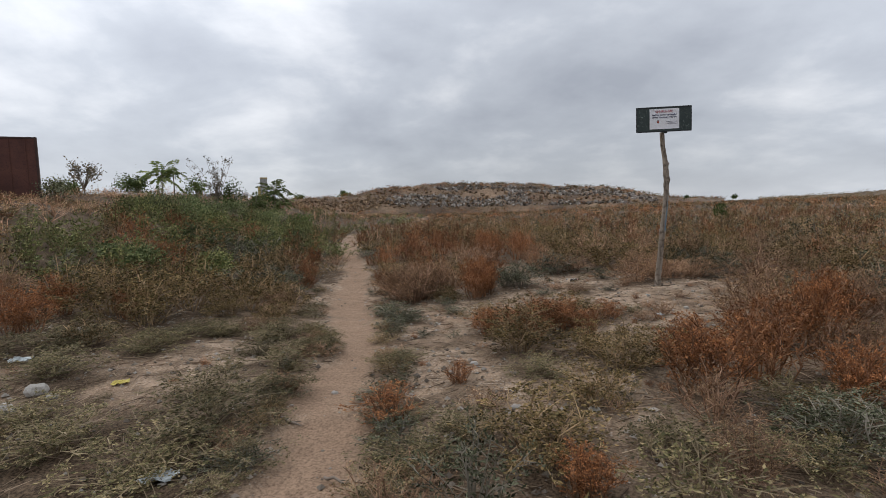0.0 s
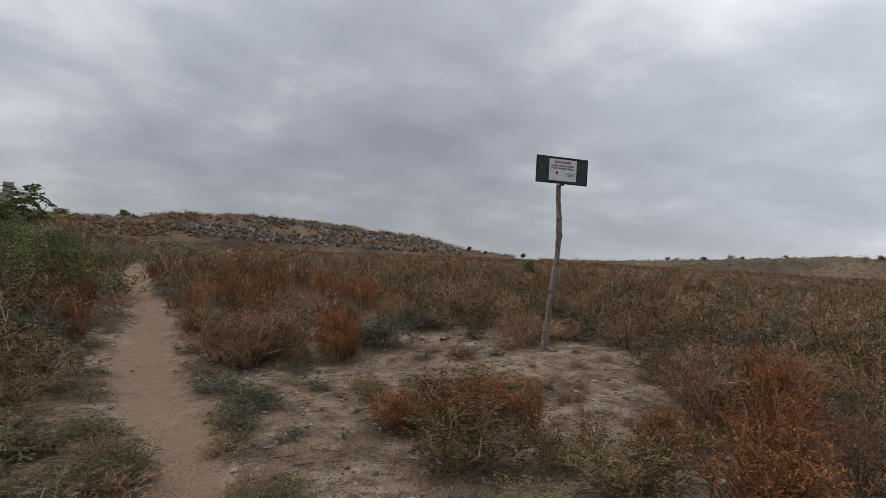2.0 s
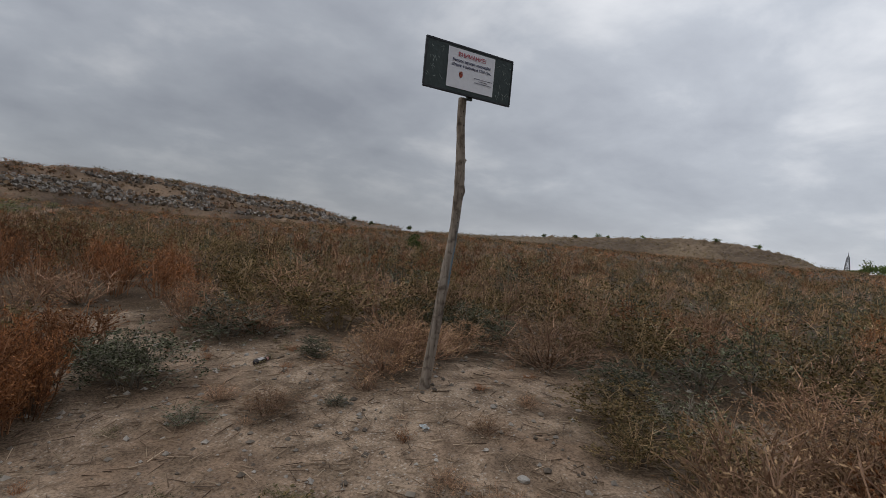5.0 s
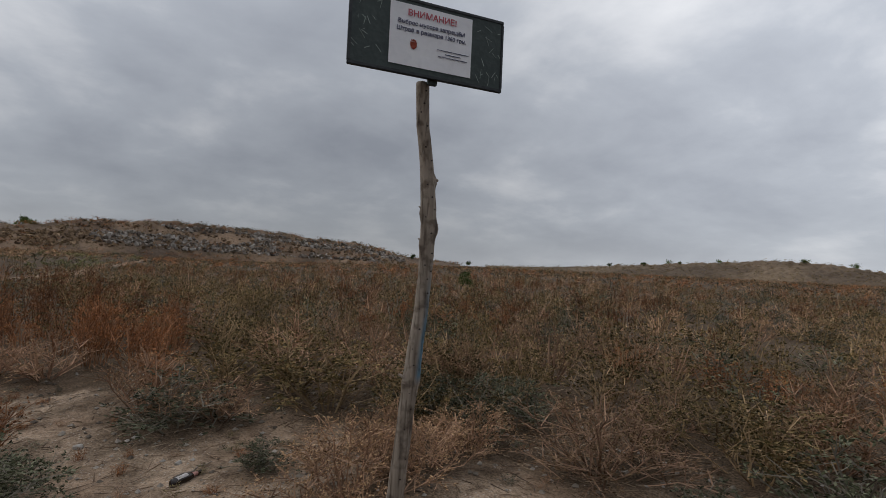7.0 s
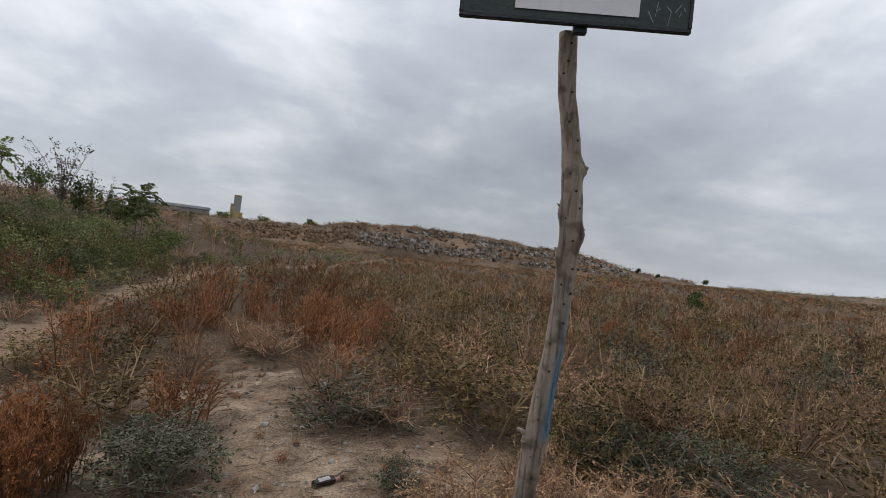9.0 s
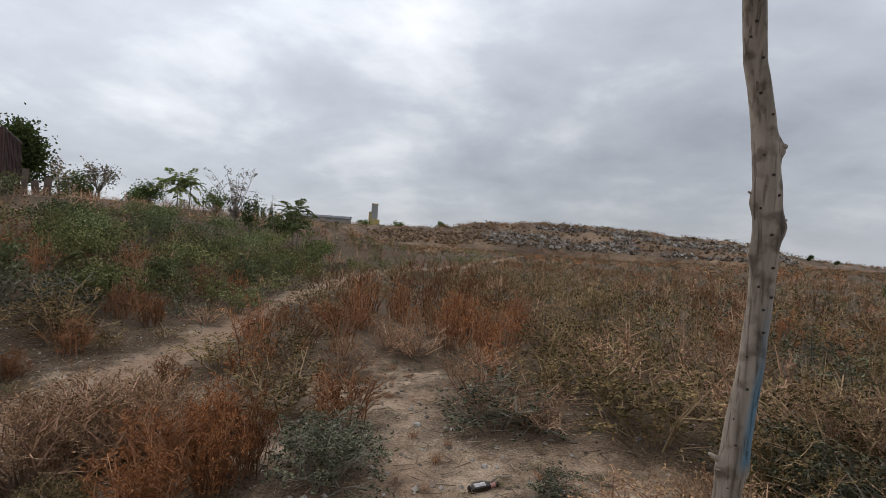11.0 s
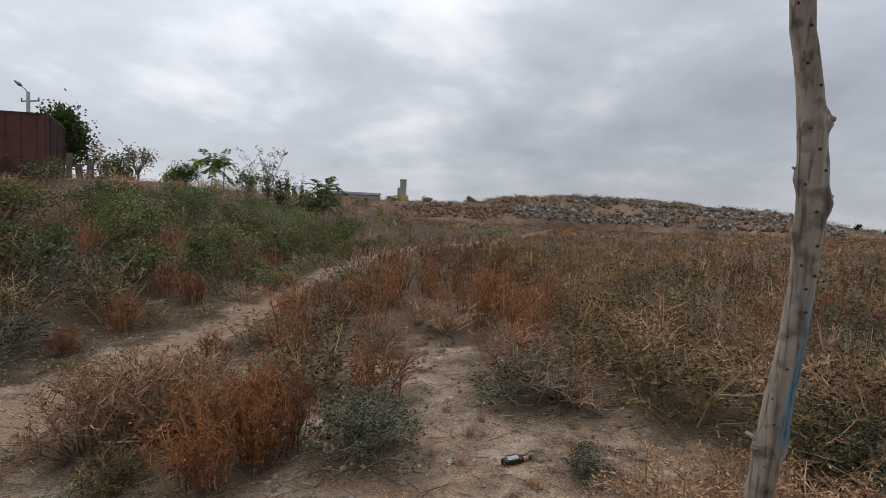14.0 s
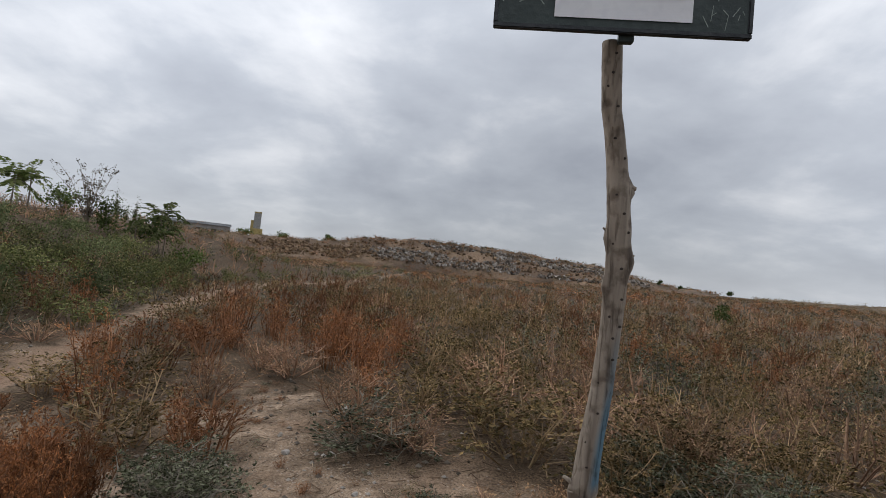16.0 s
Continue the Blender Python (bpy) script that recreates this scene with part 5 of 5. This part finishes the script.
def pole(x, y, z0, z1, label, arms, lamp):
    root = tagged(new("utility_pole"), label, "pole")
    root.matrix_basis = pose(x, y, z0)
    h = z1 - z0
    bm = bmesh.new()
    tube(bm, [(0, 0, -0.2), (0, 0, h * 0.5), (0, 0, h)], [0.16, 0.13, 0.1], 10)
    part("shaft", bm, M_CONCRETE, root)
    for k in range(arms):
        bm = bmesh.new()
        box(bm, (1.7, 0.08, 0.08), (0, 0.12, h - 0.6 - 0.5 * k), bevel=0.01)
        for sx in (-0.8, 0.8):
            tube(bm, [(sx, 0.12, h - 0.6 - 0.5 * k), (sx, 0.12, h - 0.38 - 0.5 * k)], [0.04, 0.05], 8)
        part("crossarm", bm, M_STEEL, root)
    if lamp:
        bm = bmesh.new()
        tube(bm, [(0, 0, h - 0.1), (-0.3, 0, h + 0.2), (-0.7, 0, h + 0.45)], [0.035, 0.03, 0.03], 8)
        part("bracket", bm, M_STEEL, root)
        bm = bmesh.new()
        tube(bm, [(-0.6, 0, h + 0.4), (-0.85, 0, h + 0.55), (-1.25, 0, h + 0.78)], [0.05, 0.13, 0.07], 10)
        part("lamp_head", bm, M_STEEL, root)
    return root


px, py, pz = (-34.37, 30.86, 8.84)
pole(px, py, gz(px, py), pz, "concrete lamp pole behind the rusty wall", 1, True)
px, py, pz = (-41.46, 32.78, 9.39)
pole(px, py, gz(px, py), pz, "concrete power pole behind the rusty wall", 1, False)
tx, ty, tz = (-30.67, 30.87, 6.43)
leafy("tree", tx, ty, gz(tx, ty), 3.1, 7.79 - gz(tx, ty), 6500, 0.22, M_TREE_LEAF, "green-leaved tree growing behind the rusty wall", "tree", 81, 0.25, 18)
tx, ty, tz = (-43.37, 43.83, 6.46)
leafy("tree", tx, ty, gz(tx, ty), 3.2, 7.49 - gz(tx, ty), 700, 0.25, M_DRY_LEAF, "thin pale tree beyond the bank", "tree", 82, 0.3, 12)
tx, ty, tz = (-31.89, 35.72, 5.20)
leafy("bush", tx, ty, gz(tx, ty), 3.2, 5.24 - gz(tx, ty), 1400, 0.16, M_TREE_LEAF, "dark green bush beyond the bank", "bush", 83, 0.15, 12)
tx, ty, tz = (-26.27, 35.80, 4.07)
leafy("bush", tx, ty, gz(tx, ty), 2.6, 4.27 - gz(tx, ty), 1200, 0.16, M_TREE_LEAF, "dark green bush on the far side of the bank", "bush", 84, 0.15, 12)
bare_shrub(-15.6, 16.6, gz(-15.6, 16.6), 1.6, 1.3, "brown dry shrub against the rusty wall", 85, 900, 0.06)
bare_shrub(-17.2, 16.0, gz(-17.2, 16.0), 1.4, 1.1, "brown dry shrub against the rusty wall", 86, 900, 0.06)
leafy("bush", -13.9, 17.6, gz(-13.9, 17.6), 0.9, 0.8, 600, 0.06, M_LEAF["tall"], "yellow-green bush at the corner of the wall", "bush", 87, 0.1)
leafy("bush", -13.0, 16.6, gz(-13.0, 16.6), 1.4, 0.8, 900, 0.06, M_LEAF["grey"], "grey-green bush below the wall", "bush", 88, 0.1)
for i, (sx, sy, sh, tilt) in enumerate(((*(-19.55, 22.36, 2.97)[:2], 1.2, 4), (*(-19.68, 23.02, 3.03)[:2], 0.8, -7), (*(-19.86, 23.61, 3.35)[:2], 1.0, 3))):
    bm = bmesh.new()
    box(bm, (0.28, 0.1, sh), (0, 0, sh / 2 - 0.05), bevel=0.012)
    ob = part("leaning_slab", bm, M_SLAB)
    ob.matrix_basis = pose(sx, sy, gz(sx, sy), 0, tilt, 30 * i)
    tagged(ob, "weathered upright slab leaning by the wall", "slab", "slabs by the wall")
bm = bmesh.new()
box(bm, (1.0, 0.3, 0.16), (0, 0, 0.08), bevel=0.02)
ob = part("concrete_block", bm, M_SLAB)
ob.matrix_basis = pose(-14.9, 16.2, gz(-14.9, 16.2) - 0.02, 0, 0, 20)
tagged(ob, "pale concrete block lying below the wall", "block")


# ---- distance: rubble mound, ridge, buildings ----
def mound(name, label, bearings, elevs, foot, crest, back, seed, material, rough):
    """A bank of dumped earth seen as a skyline: foot, uneven face, crest and back slope."""
    b = np.radians(np.linspace(bearings[0], bearings[-1], 300))
    t = np.r_[np.linspace(0, 1, 22), np.linspace(1.1, 2, 6)]
    B, T = np.meshgrid(b, t)
    el = np.interp(np.degrees(B), bearings, elevs)
    top = 1.5 + crest * np.tan(np.radians(el))
    face = np.clip(T, 0, 1)
    d = np.where(T <= 1, foot + (crest - foot) * T, crest + (back - crest) * (T - 1))
    d = d + 3 * waves(np.degrees(B), T * 0, 9, seed)
    gx_, gy_ = 1.5 + d * np.sin(B), 3 + d * np.cos(B)
    g0 = height(gx_, gy_) - 0.3
    prof = np.where(T <= 1, face ** 0.8, 1 - 0.9 * np.clip(T - 1, 0, 1) ** 1.5)
    z = g0 + np.maximum(top - g0, 0) * prof
    s = np.clip(top - g0, 0, 3) / 3
    z = z + s * rough * (0.35 * waves(gx_, gy_ + z * 2, 6, seed + 1) + 0.22 * waves(gx_, gy_, 2.2, seed + 2)) * np.sin(np.clip(T, 0.05, 1.4) * 1.8)
    nb = len(b)
    i0 = (np.arange(len(t) - 1)[:, None] * nb + np.arange(nb - 1)[None]).ravel()
    me = mesh_np(name, np.stack([gx_, gy_, z], 2).reshape(-1, 3), np.stack([i0, i0 + 1, i0 + nb + 1, i0 + nb], 1), material, smooth=True)
    ob = tagged(new(name, me), label, "mound", kind="structure")
    return ob, (gx_, gy_, z, t, np.degrees(b))


MB = [-30, -24, -17, -11.7, -7.2, -3.5, 0, 7.6, 12, 16, 19, 21, 22.5, 24, 27, 30]
ME = [1.2, 1.45, 1.6, 1.8, 2.6, 2.8, 3.05, 2.75, 2.4, 2.0, 1.75, 1.45, 1.0, 0.7, 0.35, 0.2]
mound_ob, grid = mound("rubble_mound", "long mound of dumped earth and pale rubble", MB, ME, 118, 131, 165, 90, M_MOUND, 1.0)
gx_, gy_, z_, t_, bd = grid
rs = np.random.RandomState(91)
verts, faces, vc, vfc = [], [], [], []
cube = np.array([[-1, -1, -1], [1, -1, -1], [1, 1, -1], [-1, 1, -1], [-1, -1, 1], [1, -1, 1], [1, 1, 1], [-1, 1, 1]], float)
cf = np.array([[0, 3, 2, 1], [4, 5, 6, 7], [0, 1, 5, 4], [1, 2, 6, 5], [2, 3, 7, 6], [3, 0, 4, 7]])
lists = {"pale": ([], []), "clay": ([], [])}
for _ in range(12000):
    j, i = rs.randint(4, 22), rs.randint(0, 300)
    bdeg = bd[i]
    if bdeg > 23.5 or bdeg < -20 or (rs.uniform() < 0.75 and float(waves(np.array(bdeg), np.array(j * 0.5), 7, 95)) < -0.2):
        continue
    pale = (bdeg > -7 and float(waves(np.array(bdeg), np.array(j * 0.5), 7, 95)) > -0.25)
    if j > 17 and rs.uniform() < 0.93:
        continue
    key = "pale" if pale and rs.uniform() < 0.9 else "clay"
    s = (0.11 if pale else 0.08) + 0.32 * rs.uniform() ** 3
    q, fr = np.linalg.qr(rs.normal(size=(3, 3)))[0], rs.uniform()
    v = (cube * rs.uniform(0.5, 1.2, (8, 3)) * s) @ q + fr * np.array([gx_[j, i], gy_[j, i], z_[j, i]]) + (1 - fr) * np.array([gx_[j + 1, i], gy_[j + 1, i], z_[j + 1, i]]) + np.array([rs.normal() * 0.35, rs.normal() * 0.15, 0.04])
    V_, F_ = lists[key]
    F_.append(cf + 8 * len(V_))
    V_.append(v)
for key, m, lab in (("pale", M_RUBBLE, "pale broken rubble on the face of the mound"), ("clay", M_CLAY, "lumps of brown clay on the mound")):
    V_, F_ = lists[key]
    ob = tagged(new("rubble", mesh_np("rubble", np.concatenate(V_), np.concatenate(F_), m)), lab, "rubble", kind="stuff")
# scrub along the crest
stock = [tuft(rs, 4.5, k, 26, 4) for k in ("mat", "rust", "olive")]
for k_i, k in enumerate(("mat", "rust", "olive")):
    (sv, sq), (lv, lq) = stock[k_i]
    VV, QQ, c = [], [], 0
    for _ in range(420):
        i, j = rs.randint(0, 300), rs.choice([0, 1, 2, 3, 5, 8, 12, 16, 18, 19, 20, 20, 21, 21, 22])
        w, h = rs.uniform(1.0, 2.8), rs.uniform(0.3, 0.75)
        p = np.array([gx_[j, i], gy_[j, i], z_[j, i] - 0.1])
        VV += [sv * np.array([w, w, h]) + p, lv * np.array([w, w, h]) + p]
        QQ += [sq + c, lq + c + len(sv)]
        c += len(sv) + len(lv)
    tagged(new("crest_scrub", mesh_np("crest_scrub", np.concatenate(VV), np.concatenate(QQ), M_LEAF[k])), "dry scrub along the crest of the mound", "scrub", kind="stuff")

RB = [33, 40, 45, 47.3, 52, 56, 61.5, 66, 69.5, 71.2, 72.5, 76]
RE = [0.1, 0.3, 0.6, 0.85, 1.15, 1.5, 1.95, 1.75, 1.15, 0.7, 0.15, 0.0]
M_RIDGE = surface("bare tan slope", (0.12, 0.083, 0.054), (0.23, 0.163, 0.103), 0.06, 0.95, 0, 0.5, 0.9, (0.09, 0.065, 0.045), 0.7, 0.5)
ridge_ob, rg = mound("far_ridge", "bare tan earth ridge on the skyline", RB, RE, 176, 190, 230, 96, M_RIDGE, 1.3)
for i, (bdeg, w, h) in enumerate(((24.6, 1.6, 1.3), (26.5, 1.0, 0.8), (46.5, 2.6, 1.6), (50, 2.2, 1.3), (52.5, 3.0, 2.0), (53.5, 1.8, 1.2), (57, 2.0, 1.2), (64, 2.2, 1.4), (67.5, 2.5, 1.6), (31, 1.5, 1.2))):
    dd = 128 if bdeg < 40 else 189
    x, y = 1.5 + dd * math.sin(radians(bdeg)), 3 + dd * math.cos(radians(bdeg))
    el = float(np.interp(bdeg, MB if bdeg < 32 else RB, ME if bdeg < 32 else RE))
    leafy("bush", x, y, max(1.5 + (131 if bdeg < 32 else 190) * math.tan(radians(el)) - 0.35, gz(x, y)), w, h, 260, 0.28, M_TREE_LEAF, "small dark bush on the skyline", "bush", 200 + i, 0.1, 8)
ridge_v, ridge_q, c = [], [], 0
for _ in range(2200):
    i, j = rs.randint(0, 300), rs.randint(0, 23)
    st, (lv, lq) = tuft(rs, 4.6, "tan", 12, 1)
    w, h = rs.uniform(1.2, 3.0), rs.uniform(0.4, 0.9)
    ridge_v.append(lv * np.array([w, w, h]) + np.array([rg[0][j, i], rg[1][j, i], rg[2][j, i] - 0.1]))
    ridge_q.append(lq + c)
    c += len(lv)
tagged(new("ridge_scrub", mesh_np("ridge_scrub", np.concatenate(ridge_v), np.concatenate(ridge_q), M_LEAF["olive"])), "low olive scrub on the far ridge", "scrub", kind="stuff")
# plant standing out of the field
leafy("bush", 15.7, 27.2, gz(15.7, 27.2), 0.9, 1.1, 350, 0.1, M_TREE_LEAF, "small green shrub standing in the weed field", "bush", 215, 0.15, 8)

# trees at the far end of the ridge
for i, (bdeg, dd, w, h) in enumerate(((76.0, 260, 7, 6.0), (77.0, 250, 9, 5.0), (75.3, 270, 6, 3.0), (78.3, 255, 9, 4.2))):
    x, y = 1.5 + dd * math.sin(radians(bdeg)), 3 + dd * math.cos(radians(bdeg))
    leafy("tree", x, y, gz(x, y) - 1, w, h, 700, 0.6, M_TREE_LEAF, "distant dark tree on the skyline", "tree", 220 + i, 0.2, 10)

# lattice mast
mx, my, mz = (289.84, 82.39, 8.71)
mast = tagged(new("lattice_mast"), "distant steel lattice mast on the skyline", "mast")
mast.matrix_basis = pose(mx, my, 0, 0, 0, 20)


def half(z):
    """Half width of the mast at a height."""
    return 1.25 - 0.85 * z / mz


for sx, sy in ((-1, -1), (1, -1), (1, 1), (-1, 1)):
    bm = bmesh.new()
    tube(bm, [(sx * half(z), sy * half(z), z) for z in (-1, mz * 0.5, mz)], [0.17, 0.15, 0.13], 6)
    part("leg", bm, M_STEEL, mast)
for k in range(8):
    za, zb = mz * k / 8, mz * (k + 1) / 8
    wa, wb = half(za), half(zb)
    bm = bmesh.new()
    for a, b in (((-1, -1), (1, -1)), ((1, -1), (1, 1)), ((1, 1), (-1, 1)), ((-1, 1), (-1, -1))):
        tube(bm, [(a[0] * wa, a[1] * wa, za), (b[0] * wb, b[1] * wb, zb)], [0.1, 0.1], 5)
        tube(bm, [(a[0] * wb, a[1] * wb, zb), (b[0] * wb, b[1] * wb, zb)], [0.1, 0.1], 5)
    part("brace", bm, M_STEEL, mast)
bm = bmesh.new()
tube(bm, [(0, 0, mz * 0.98), (0, 0, mz * 1.3)], [0.16, 0.08], 6)
box(bm, (2.6, 0.2, 0.25), (0, 0, mz * 0.84), bevel=0.03)
box(bm, (2.0, 0.2, 0.25), (0, 0, mz * 0.99), bevel=0.03)
part("aerial", bm, M_STEEL, mast)

# concrete tower and long low building behind the mound
tx, ty, tz = (-112.16, 314.84, 24.30)
tower = tagged(new("concrete_tower"), "grey concrete tower with a yellowed annex behind the mound", "tower")
tower.matrix_basis = pose(tx, ty, 0, 0, 0, 20)
bm = bmesh.new()
box(bm, (4.2, 4.2, tz), (0, 0, tz / 2), bevel=0.15)
part("shaft", bm, M_CONCRETE, tower)
bm = bmesh.new()
box(bm, (4.4, 4.4, 0.8), (0, 0, tz + 0.1), bevel=0.1)
part("cap", bm, M_YELLOW, tower)
bm = bmesh.new()
box(bm, (1.7, 3.2, tz - 5), (-2.9, 0, (tz - 5) / 2), bevel=0.12)
part("annex", bm, M_YELLOW, tower, "yellowed annex")
bm = bmesh.new()
box(bm, (5.4, 2.6, tz - 10), (0.8, -2.2, (tz - 10) / 2), bevel=0.12)
part("lower_block", bm, M_YELLOW, tower)

lx, ly, lz = (-70.87, 147.53, 8.59)
rx, ry, rz_ = (-60.56, 152.43, 7.25)
house = tagged(new("long_shed"), "long low grey shed with a flat-pitched roof", "building")
ang = math.degrees(math.atan2(ry - ly, rx - lx))
wlen = math.hypot(rx - lx, ry - ly) + 8
house.matrix_basis = pose((lx + rx) / 2 - 3.5, (ly + ry) / 2, 0, 0, 0, ang)
bm = bmesh.new()
box(bm, (wlen, 9, rz_), (0, 0, rz_ / 2), bevel=0.05)
part("wall", bm, M_CONCRETE, house)
bm = bmesh.new()
v0 = [bm.verts.new(p) for p in ((-wlen / 2 - 0.3, -5, rz_), (wlen / 2 + 0.3, -5, rz_), (wlen / 2 + 0.3, 0, rz_ + 0.9), (-wlen / 2 - 0.3, 0, rz_ + 0.9), (-wlen / 2 - 0.3, 5, rz_), (wlen / 2 + 0.3, 5, rz_))]
bm.faces.new((v0[0], v0[1], v0[2], v0[3]))
bm.faces.new((v0[3], v0[2], v0[5], v0[4]))
bmesh.ops.solidify(bm, geom=bm.faces[:], thickness=0.25)
part("roof", bm, M_ROOF, house)
for k in range(4):
    bm = bmesh.new()
    box(bm, (1.2, 0.1, 0.9), (-wlen / 2 + 3 + 4 * k, -4.53, rz_ - 1.5), bevel=0.02)
    part("window", bm, M_EDGE, house)

for i, o in enumerate(((-79.50, 130.91, 12.84), (-75.97, 133.15, 11.19), (-77.72, 132.06, 9.70))):
    leafy("poplar", o[0], o[1], gz(o[0], o[1]), 1.9, o[2] - gz(o[0], o[1]), 1200, 0.3, M_PALE_LEAF, "slim distant poplar beyond the bank", "tree", 230 + i, 0.05, 26)
for i, (q, w) in enumerate((((-52.77, 144.84, 7.23), 5.0), ((-42.58, 148.48, 7.40), 3.4), ((-27.86, 142.11, 7.77), 3.0))):
    leafy("bush", q[0], q[1], q[2] - 2.6, w, 2.6, 700, 0.35, M_TREE_LEAF, "dark bush above the mound", "bush", 240 + i, 0.1, 10)
